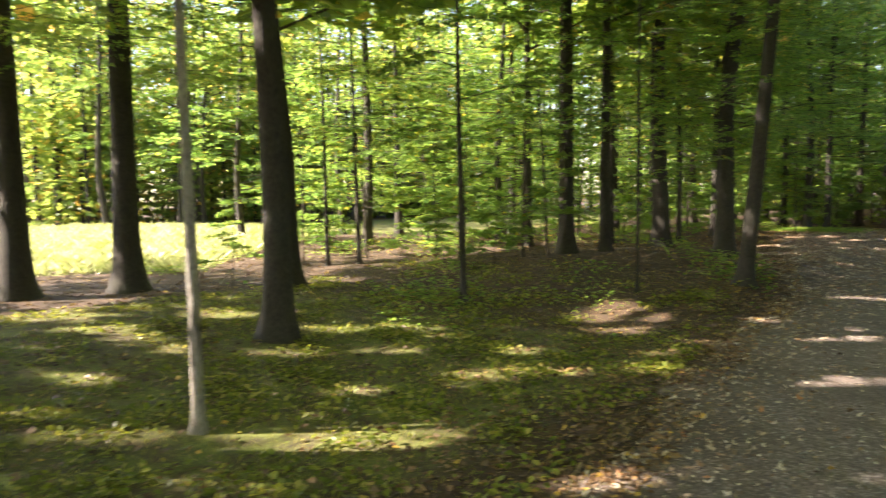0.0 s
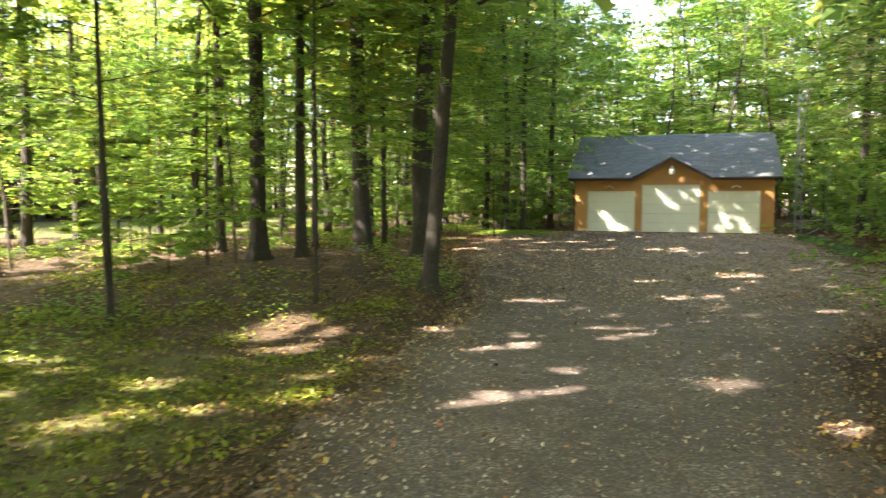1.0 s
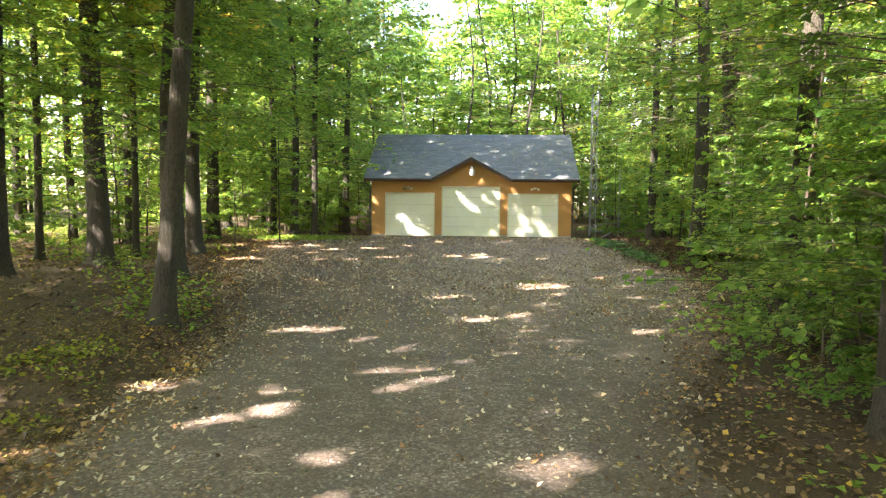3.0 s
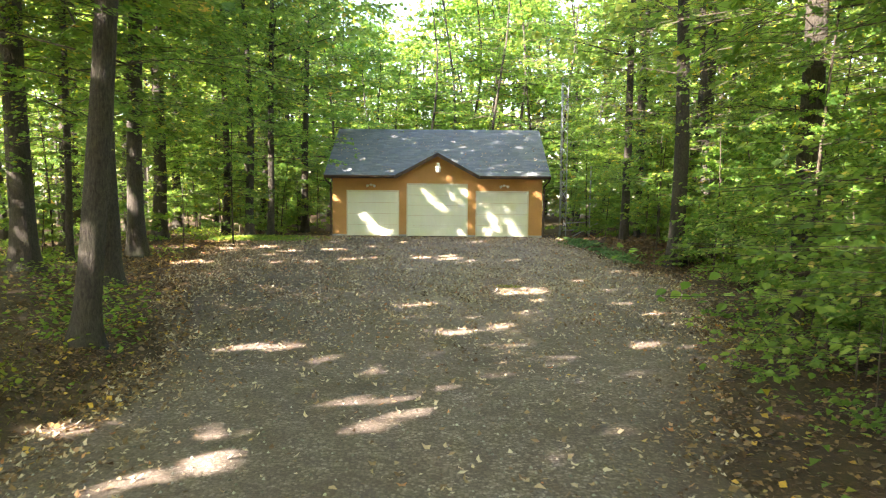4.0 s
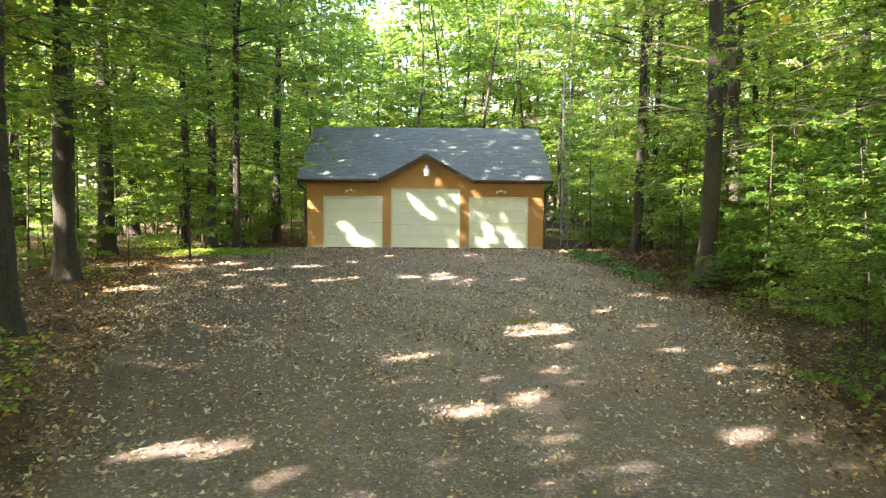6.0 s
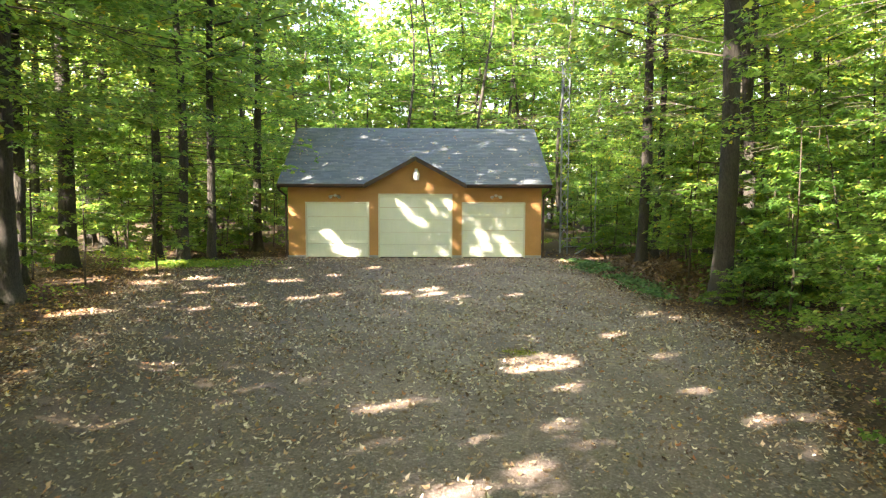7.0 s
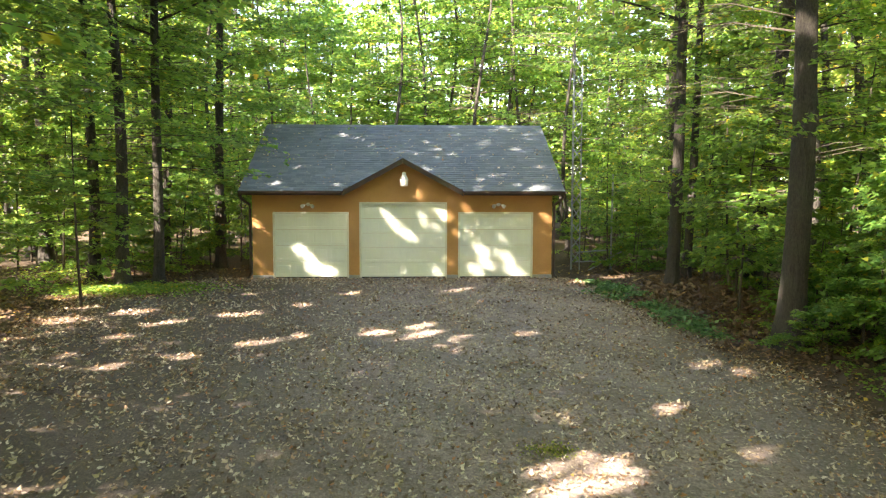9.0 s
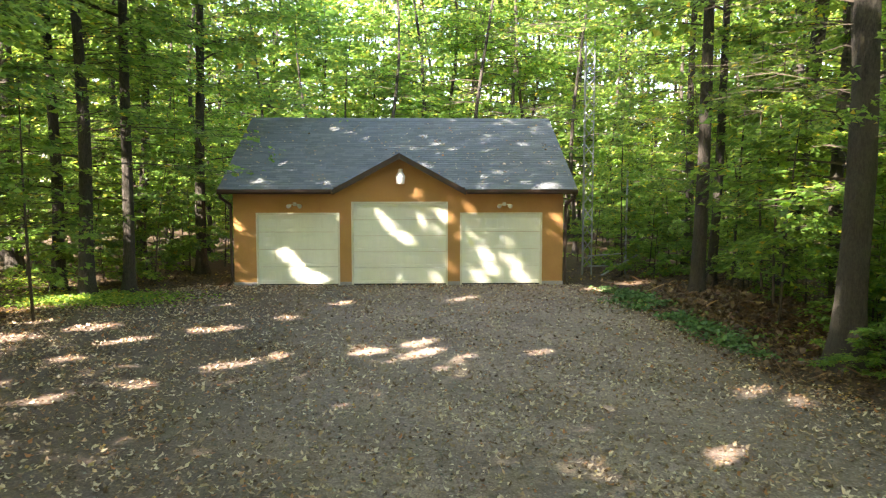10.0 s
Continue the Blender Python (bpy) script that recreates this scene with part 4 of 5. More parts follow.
for x, y, h in ((-8.5, 11, 19), (-4.3, 12.5, 10.5), (-0.5, 11.5, 15), (3.5, 12.5, 20), (7.5, 11, 19), (-11.5, 15, 21), (-7.6, 17, 22), (-2, 19, 11), (2, 18, 21), (6, 17.5, 22), (10.5, 15, 21),
                (-9.0, 4.6, 18), (-12.5, 8.5, 19), (10.2, 5.0, 18), (12.2, 10.5, 20), (-5.5, 24, 14), (1.5, 25, 21), (7.5, 24, 20), (-12, 22, 20), (13, 21, 20),
                (0.6, 15, 21), (4.8, 15, 22), (9.0, 19, 22), (-9.8, 19, 22), (3.8, 21.5, 23), (10.8, 25, 23), (-2.6, 15.5, 11), (-4.6, 20, 13), (-15, 18, 21), (16, 15, 21), (15.5, 4, 19),
                (-17, 24, 24), (-8.5, 26, 25), (-2.5, 30, 15), (4.5, 29, 26), (10.5, 31, 26), (16.5, 27, 25), (-13.5, 31, 26), (-9.0, 35, 27), (0.5, 36, 27), (7.5, 37, 28), (13.8, 37, 27), (-18.5, 33, 26), (20, 33, 26), (20.5, 21, 23)):
    edge_tree(x, y, h)
# beside the drive on the east
for x, y in ((10.8, -3.4), (12.6, -12.5), (11.0, -17.0), (10.2, -22.5), (13.5, -6.5), (13.5, 1.5), (8.6, -27.5), (9.5, -31.5), (9.9, -5.2)):
    edge_tree(x, y, 18)
# lower and sunlit in the thin wood on the west
for x, y in ((-17, -14), (-15.2, -7.0), (-19, -20), (-22, -15), (-19.5, -9.5), (-24, -8), (-20, -3), (-25.5, -21), (-18, 4), (-25, 0), (-28, -13), (-14.5, 1.5), (-7.8, -2.2), (-9.3, -0.6)):
    edge_tree(x, y, 14.5)

# the rest of the wood, closest together where it shades the drive
def shaded_side(x, y):
    return x < -3.5 and -66 < y < 2


def sparse(x, y):
    """Thin wood towards the meadow, which lets the sun reach the lawn."""
    u, v = x * 0.772 + y * 0.635, -x * 0.635 + y * 0.772
    return -25.5 < v < -9 and u < -36


# trees added mostly out of view, to cast shade on lawn and drive
for x, y in ((-7.5, -39.2), (-11.5, -38.9), (-9.5, -42.3), (-5.6, -42.5), (-13.4, -42.0), (-7.4, -45.6), (-12.2, -36.2), (-8.0, -37.3), (-14.5, -37.8), (-16.5, -40.0), (8.2, -25.6), (7.0, -30.0), (6.6, -33.5)):
    tree(x, y, 0.4, 20, low=False)
tries = 0
while len(TRUNKS) < 212 and tries < 12000:
    tries += 1
    x, y = rand.uniform(-46, 30), rand.uniform(-57, 38)
    d_in = float(inside_drive(x, y))
    if d_in > -1.6 or clearing(x, y) or not room(x, y, ((4.7 if sparse(x, y) else 3.5) if y < -36 else 4.3) if shaded_side(x, y) else 4.6):
        continue
    if -6.5 < x < 8.5 and -1 < y < 11 or abs(x + 3.6) < 2.6 + 0.05 * (y - 10) and y > 10:
        continue
    if -13.5 < x < 0 and -37 < y < -2 or -31 < x < -13 and -37 < y < -24 or 0 < x < 9.5 and -30 < y < 0:
        continue
    seen = y > -34 + 0.3 * (x + 20) if x < 0 else y > -16
    tree(x, y, rand.choice((0.22, 0.3, 0.36, 0.45, 0.52)), 18 + 6 * rand.random(), (rand.uniform(-0.045, 0.045), rand.uniform(-0.045, 0.045)), low=seen and (rand.random() < 0.75 or y > 8 and abs(x) < 20))

# understorey
made = tries = 0
while made < 170 and tries < 9000:
    tries += 1
    x, y = rand.uniform(-36, 24), rand.uniform(-36, 30)
    d_in = float(inside_drive(x, y))
    if d_in > -1.8 or clearing(x, y) or not room(x, y, 0.7):
        continue
    if -7 < x < 7.0 and -1.5 < y < 10.5:
        continue
    if -17 < x < 0 and y < -25 or -9.5 < x < 0 and y < -8 or x < -17:
        continue
    sapling(x, y, made, rand.uniform(0.75, 1.15))
    made += 1

for k, (x, y) in enumerate(((6.6, -22.5), (7.6, -20.2), (8.4, -17.0), (6.9, -19.3), (9.0, -14.5), (8.6, -24.5), (9.4, -11.5), (10.2, -9.0), (9.0, -3.2), (10.4, -1.6), (11.6, -4.8), (10.3, 1.2), (9.8, 3.4), (11.8, -8.6),
                            (8.9, -10.3), (9.5, -7.4), (8.2, -5.6), (9.9, -12.8), (11.2, -10.6), (8.0, -11.9), (9.2, 0.9), (11.4, -2.2), (12.4, -7.4), (8.8, -1.9), (-7.6, -5.2), (-8.6, -7.6), (-7.2, 0.8), (-10.6, -6.4), (-8.0, 2.4), (-11.4, -8.8), (-12.6, -11.6), (-6.4, 5.6), (-10.2, 1.6))):
    sapling(x, y, k, rand.uniform(0.8, 1.05))

for x, y, k, sc in ((-15.2, -23.8, 1, 1.1), (-13.5, -22.5, 4, 0.9), (-17.2, -24.6, 0, 1.1), (-15.0, -28.7, 0, 0.62)):
    sapling(x, y, k, sc)

# low regrowth that hides the floor between the trunks
made = tries = 0
while made < 112 and tries < 6000:
    tries += 1
    x, y = (rand.uniform(-20, -7), rand.uniform(-24, 12)) if made < 56 else (rand.uniform(7.4, 17), rand.uniform(-14, 10))
    if float(inside_drive(x, y)) > -1.2 or clearing(x, y) or not room(x, y, 0.6) or -6 < x < 6 and y > -1.5 or x > -10.5 and y < -9 and x < 0 or 6 < x < 9 and -7 < y < 1:
        continue
    bush(x, y, made, rand.uniform(0.7, 1.15))
    made += 1

for k, (x, y) in enumerate(((9.3, -9.0), (9.0, -8.0), (9.7, -9.4), (9.2, -10.1), (10.1, -8.6), (7.4, 3.8), (8.2, 3.0), (7.0, 5.5), (9.0, 4.5), (6.7, 7.0), (8.4, 6.5), (7.9, 1.6), (9.6, 2.6), (-6.9, 3.2), (-7.6, 1.6), (-8.3, 3.2), (-9.2, 1.2), (-7.2, 5.5), (-9.5, 4.0), (-6.5, 7.0), (-8.4, 0.2), (-10.4, 2.6), (-8.2, 6.6))):
    bush(x, y, k + 1, rand.uniform(0.95, 1.3) * (0.75 if y < -5 else 1))
# shrubs that hang over the east edge
for x, y in ((6.4, -23.6), (7.0, -20.6), (6.4, -24.6), (7.4, -21.6), (9.1, -15.4), (10.1, -10.6), (10.9, -4.5), (9.6, -12.2), (10.4, -8.6), (9.6, -13.9), (6.7, -21.4), (7.9, -17.9), (6.9, -23.3), (8.0, -22.8), (7.9, -18.9), (8.9, -17.2), (9.3, -13.9)):
    shrub(x, y, 2, rand.uniform(0.75, 1.0) if y > -10 else rand.uniform(0.95, 1.25))
for k, (x, y) in enumerate(((6.0, -22.0), (7.7, -16.5), (9.6, -12.6), (10.2, -7.8), (6.4, -20.6), (7.1, -18.9), (9.4, -13.0), (10.2, -6.4), (5.8, -27.6), (10.6, -9.9), (10.0, -7.3), (9.5, -11.3), (11.0, -9.1), (7.1, -19.8), (8.4, -15.2))):
    shrub(x, y, k % 4 > 0, rand.uniform(0.85, 1.05))

for k, (x, y) in enumerate(((5.2, -24.5), (5.7, -23.2), (6.0, -25.6), (5.4, -22.1), (6.3, -27.0), (5.0, -28.4), (5.6, -29.6))):
    shrub(x, y, k, rand.uniform(0.65, 0.85))


# low growth round the foot of the great east trunk
for k, (x, y, sc) in enumerate(((7.75, -8.9, 0.5), (8.3, -9.0, 0.6), (8.7, -8.2, 0.55), (7.7, -8.1, 0.4), (8.0, -9.7, 0.45), (8.9, -9.4, 0.6))):
    bush(x, y, k, sc)
sapling(8.75, -7.0, 3, 0.7)

# the thick trunk that stands behind the leaning one
tree(-6.7, -17.2, 0.50, 25, (0.055, 0.0), True)


# distant wood all round, one mass of trunks and leaves
def far_woods():
    rng = np.random.default_rng(5)
    vs, fs, idx, n = [], [], [], 0
    pos, size = [], []
    for k in range(400):
        a, r = (rng.uniform(radians(35), radians(190)), rng.uniform(44, 76)) if k < 250 else (rng.uniform(radians(140), radians(186)), rng.uniform(46, 62)) if k < 320 else (rng.uniform(radians(190), radians(395)), rng.uniform(42, 70))
        x, y = -3 + r * math.cos(a), -12 + r * math.sin(a)
        if meadow(x, y) and k >= 320 or x < -30 and -66 < y < -30:
            continue
        d, h = rng.uniform(0.25, 0.6), rng.uniform(19, 27) if y > 20 and abs(x + 5.5) > 4.5 else rng.uniform(15, 20)
        z = float(ground_z(x, y))
        v, f = tube(np.array([[x, y, z - 0.2], [x, y, z + h / 2], [x, y, z + h]]), [d / 2, d / 3, 0.05], 6)
        vs.append(v), fs.append(f + n)
        n += len(v)
        m = 640 if k < 320 else 260
        hh = np.concatenate([rng.uniform(0.3, 9, m // 2), rng.uniform(6, h + 1, m - m // 2)])
        hh = hh + 0.12 * np.sin(hh * 9)
        rad = 3.8 * np.sqrt(rng.uniform(0, 1, m))
        b = rng.uniform(0, 2 * math.pi, m)
        pos.append(np.stack([x + rad * np.cos(b), y + rad * np.sin(b), z + hh], 1))
    p = np.concatenate(pos)
    m = len(p)
    way = np.stack([rng.normal(0, 1, m), rng.normal(0, 1, m), rng.normal(-0.3, 0.3, m)], 1)
    up = np.stack([rng.normal(0, 0.5, m), rng.normal(0, 0.5, m), np.ones(m)], 1)
    lv, lf = leaves(SMALL_LEAF, p, way, up, rng.uniform(0.34, 0.72, m))
    wv, wf = np.concatenate(vs), np.concatenate(fs)
    me = mesh_of("far_woods", np.concatenate([wv, lv]), [wf, lf + len(wv)], [LEAF_HIGH, BARK], np.concatenate([np.ones(len(wf), int), np.zeros(len(lf), int)]))
    return tagged(new("far_woods", me), "distant green deciduous wood", "woods", kind="stuff")


far_woods()


# ---- gaps in the canopy, through which the sun reaches the ground and the garage doors ----
LAWN_FLECKS = ((-5.4, -36.2, 0.22), (-8.3, -36.0, 0.26), (-7.2, -36.0, 0.28), (-6.3, -35.9, 0.21), (-6.7, -35.4, 0.36), (-9.3, -35.1, 0.23), (-4.9, -34.7, 0.26), (-5.6, -34.6, 0.38), (-4.5, -34.0, 0.32),
               (-14.1, -33.9, 0.38), (-2.3, -33.8, 0.23), (-11.8, -33.5, 0.29), (-9.8, -33.4, 0.19), (-8.2, -32.3, 0.32), (-5.2, -31.3, 0.36), (-11.5, -31.3, 0.35), (-7.4, -31.0, 0.26), (-9.0, -30.7, 0.30),
               (-7.1, -29.9, 0.21), (-5.7, -29.9, 0.18), (-8.3, -29.6, 0.25), (-16.6, -32.7, 0.50), (-13.4, -33.5, 0.40), (-10.7, -33.4, 0.25), (-4.5, -30.6, 0.18), (-3.5, -29.8, 0.24), (-5.2, -27.3, 0.27), (-11.2, -35.1, 0.30), (-6.1, -32.9, 0.16))
DRIVE_FLECKS = ((-1.4, -29.1, 0.30), (2.5, -29.0, 0.10), (-3.8, -28.8, 0.20), (-0.5, -28.4, 0.20), (1.5, -27.6, 0.28), (-3.9, -27.5, 0.36), (-0.6, -27.4, 0.19), (-1.4, -27.3, 0.20), (-6.0, -26.6, 0.36), (-1.8, -26.3, 0.30),
                (-5.0, -26.2, 0.18), (-6.1, -25.9, 0.36), (1.6, -25.8, 0.08), (-1.5, -25.7, 0.15), (-1.9, -25.3, 0.20), (-3.3, -25.1, 0.21), (2.4, -24.9, 0.10), (-0.2, -24.8, 0.21), (0.1, -24.2, 0.12), (-0.6, -24.1, 0.12))
YARD_FLECKS = ((-1.3, -21.9, 0.14), (-2.7, -21.2, 0.22), (-2.1, -21.2, 0.18), (3.9, -20.8, 0.25), (0.7, -19.9, 0.14), (0.2, -19.7, 0.06), (1.4, -19.4, 0.06), (5.4, -17.8, 0.10), (4.7, -17.7, 0.12),
               (-0.3, -17.3, 0.06), (0.1, -17.1, 0.08), (3.1, -16.9, 0.07), (2.5, -16.4, 0.14), (4.5, -16.3, 0.13), (2.3, -14.7, 0.55), (1.3, -14.0, 0.05), (4.7, -13.8, 0.12), (1.7, -13.4, 0.04), (5.8, -12.3, 0.12), (4.2, -12.2, 0.15), (-6.9, -11.5, 0.30), (-4.7, -10.5, 0.06))
FORECOURT_FLECKS = ((6.4, -9.9, 0.15), (-5.8, -9.7, 0.08), (-3.8, -9.5, 0.10), (-1.4, -9.5, 0.10), (5.8, -9.4, 0.18), (-7.2, -9.0, 0.16), (-2.8, -8.2, 0.18), (-5.4, -8.1, 0.14), (-2.1, -7.7, 0.14), (0.8, -7.3, 0.30), (-0.4, -7.2, 0.12), (2.8, -7.0, 0.14),
                    (-7.2, -6.8, 0.26), (-4.8, -6.7, 0.34), (-9.3, -6.5, 0.50), (0.5, -6.5, 0.20), (-6.2, -5.6, 0.22), (-3.7, -5.5, 0.34), (-7.5, -5.2, 0.19), (-2.3, -4.4, 0.28), (2.1, -3.9, 0.18), (-8.3, -3.1, 0.55), (-1.3, -2.8, 0.22), (-3.7, -2.8, 0.24), (1.6, -2.3, 0.30), (5.6, -1.0, 0.25), (7.1, 0.9, 0.30))
DOOR_FLECKS = ((-3.32, 1.07, 0.18), (-3.14, 0.79, 0.23), (-2.96, 0.51, 0.25), (-2.73, 0.32, 0.23), (-2.23, 0.18, 0.23), (-2.20, 1.84, 0.06), (-4.50, 1.72, 0.12), (-4.50, 0.61, 0.03),
               (-0.45, 1.95, 0.15), (-0.36, 1.66, 0.11), (0.10, 1.43, 0.11), (0.70, 2.00, 0.09), (0.99, 1.71, 0.19), (1.22, 1.48, 0.08), (1.18, 2.04, 0.12), (0.86, 0.45, 0.19), (1.22, 0.78, 0.16), (0.33, 0.64, 0.10), (-0.13, 0.36, 0.12), (-0.97, 0.27, 0.09))
WALL_FLECKS = ((1.53, 1.52, 0.10), (1.55, 0.35, 0.12), (1.50, 1.01, 0.10), (1.92, 2.27, 0.09), (0.25, 2.76, 0.12), (1.41, 2.50, 0.11), (2.25, 1.75, 0.08), (2.38, 1.05, 0.16), (2.45, 0.72, 0.17), (2.30, 0.42, 0.19), (2.22, 0.12, 0.20),
               (3.10, 1.42, 0.13), (3.24, 0.80, 0.13), (3.30, 0.50, 0.18), (3.46, 0.22, 0.20), (3.82, 0.10, 0.18), (3.94, 1.66, 0.08), (2.11, 1.48, 0.07), (3.85, 1.14, 0.08), (4.50, 1.99, 0.12))
ROOF_FLECKS = ((-4.19, 3.17, 0.13), (-2.16, 3.25, 0.09), (-1.59, 3.07, 0.10), (-2.82, 0.56, 0.13), (-3.56, 1.03, 0.10), (-2.04, -0.08, 0.10), (3.88, 2.22, 0.13), (4.44, 1.06, 0.13), (4.10, -0.32, 0.18), (1.16, 2.25, 0.13), (-1.10, 2.50, 0.10), (-4.71, 2.44, 0.11), (4.52, -0.32, 0.11), (-3.89, 0.06, 0.09))
WEST_LEAF_FLECKS = ((-7.0, -1.0, 2.6, 0.7), (-6.9, 2.5, 3.0, 0.8), (-8.5, -3.0, 3.5, 0.7), (-15.0, -28.7, 1.4, 0.8), (-15.2, -23.8, 3.0, 1.2), (-13.5, -22.5, 2.5, 1.0), (-17.2, -24.6, 2.0, 1.0),
                    (-7.2, -2.7, 0.05, 0.45), (-6.3, -3.1, 0.0, 0.3), (-8.9, -2.3, 0.05, 0.5), (-6.5, -23.7, 0.0, 0.12), (-5.5, -26.0, -0.3, 0.25), (-3.8, -27.5, -0.4, 0.3), (-9.6, -7.5, 0.05, 0.6),
                    (-7.1, -11.4, 0.0, 0.3), (-8.1, -13.7, 0.1, 0.4), (-9.7, -16.3, 0.2, 0.4), (-10.1, -4.0, 0.1, 0.6), (-8.8, -0.6, 0.1, 0.5), (-8.4, -5.2, 0.1, 0.45))
EAST_LEAF_FLECKS = ((2.8, -27.2, 2.0, 0.4), (3.4, -26.9, 1.8, 0.35), (3.1, -25.8, 2.2, 0.3), (3.6, -25.5, 1.6, 0.25), (5.3, -22.6, 1.8, 0.3), (6.4, -22.0, 3.2, 0.5), (6.5, -20.0, 2.4, 0.5),
                    (7.4, -16.0, 2.2, 0.4), (9.0, -6.0, 2.5, 0.7), (9.5, -3.0, 3.5, 0.8), (8.6, -5.0, 4.5, 0.7), (10.2, -5.5, 3.0, 0.8), (9.0, -1.0, 3.0, 0.8), (7.8, -12.0, 3.0, 0.7),
                    (8.2, -14.5, 2.5, 0.7), (6.2, -21.5, 2.2, 0.6), (6.8, -19.8, 3.0, 0.7), (5.6, -24.0, 1.6, 0.5), (4.4, -24.8, 2.4, 0.5))
pick = random.Random(23)
WOOD_FLECKS = [(pick.uniform(-14.5, -8.6), pick.uniform(-15, 0), 0.1, pick.uniform(0.4, 0.7)) for _ in range(9)]
WOOD_FLECKS += [(pick.uniform(-15.5, -10), pick.uniform(-19, 1), pick.uniform(2.2, 5.5), pick.uniform(0.5, 0.9)) for _ in range(7)]
WOOD_FLECKS += [(pick.uniform(8.5, 11.5), pick.uniform(-20, 0), pick.uniform(3.0, 4.8), pick.uniform(0.5, 0.8)) for _ in range(10)]
WOOD_FLECKS += [(pick.uniform(10, 15), pick.uniform(-14, 3), pick.uniform(6.0, 8.0), pick.uniform(0.8, 1.0)) for _ in range(9)]
WOOD_FLECKS += [(pick.uniform(7.0, 10.5), pick.uniform(-24, -4), pick.uniform(2.5, 6.5), pick.uniform(0.4, 0.8)) for _ in range(26)]
WOOD_FLECKS += [(pick.uniform(7.5, 12.5), pick.uniform(-20, 3), pick.uniform(2.0, 6.5), pick.uniform(0.5, 0.9)) for _ in range(16)]
WOOD_FLECKS += [(pick.uniform(-8, 13), pick.uniform(9, 15), pick.uniform(5, 12), pick.uniform(0.9, 1.6)) for _ in range(38)]
WOOD_FLECKS = [f for f in WOOD_FLECKS if math.hypot(f[0] - 8.1, f[1] + 8.2) > 1.7]
SHADE_FLECKS = [(x, y, float(ground_z(x, y)), r + 0.10) for x, y, r in LAWN_FLECKS + DRIVE_FLECKS + YARD_FLECKS + FORECOURT_FLECKS]
SHADE_FLECKS += [(x, 0.0, z, 0.9 * r + 0.01) for x, z, r in DOOR_FLECKS + WALL_FLECKS] + [(x, y, EAVE_Z + (y - EAVE_Y) * PITCH, r + 0.04) for x, y, r in ROOF_FLECKS]
FLECKS = SHADE_FLECKS + [(-6.3, -35.1, 0.4, 0.5), (-6.3, -35.1, 1.2, 0.5)] + list(WEST_LEAF_FLECKS + EAST_LEAF_FLECKS) + WOOD_FLECKS
TO_SUN = np.array([-SUN_TO.x, -SUN_TO.y, math.tan(SUN_EL)])
TO_SUN /= np.linalg.norm(TO_SUN)


def open_gaps():
    """Takes the leaves out of every crown that stand in a fleck's way to the sun."""
    feet = np.array([f[:3] for f in FLECKS])
    wide = np.array([f[3] for f in FLECKS]) + 0.05
    start = np.where(np.arange(len(FLECKS)) >= len(SHADE_FLECKS) + 2, 1.5, 0.3)
    chance = np.random.default_rng(17)
    for ob in list(scene.objects):
        if ob.type != "MESH" or ob.data.name not in LEAF_LAYOUT:
            continue
        m = np.array(ob.parent.matrix_basis @ ob.matrix_basis)
        rel = m[:3, 3] + [0, 0, 6] - feet
        near_by = np.flatnonzero(np.linalg.norm(rel - np.outer(rel @ TO_SUN, TO_SUN), axis=1) < 13)
        if not len(near_by):
            continue
        wv, wf, lv, shape, mats = LEAF_LAYOUT[ob.data.name]
        k = len(shape[0])
        mid = lv.reshape(-1, k, 3).mean(1) @ m[:3, :3].T + m[:3, 3]
        out = np.zeros(len(mid), bool)
        for foot, r, near in zip(feet[near_by], wide[near_by], start[near_by]):
            d = mid - foot
            along = d @ TO_SUN
            out |= (along > near) & (np.linalg.norm(d - np.outer(along, TO_SUN), axis=1) < r * chance.uniform(0.65, 1.2, len(d)))
        if not out.any():
            continue
        kept = lv.reshape(-1, k, 3)[~out]
        f = shape[1][None] + (np.arange(len(kept)) * k)[:, None, None]
        ob.data = crown_mesh(ob.data.name.split(".")[0], wv, wf, kept.reshape(-1, 3), f.reshape(-1, 3), mats)


open_gaps()


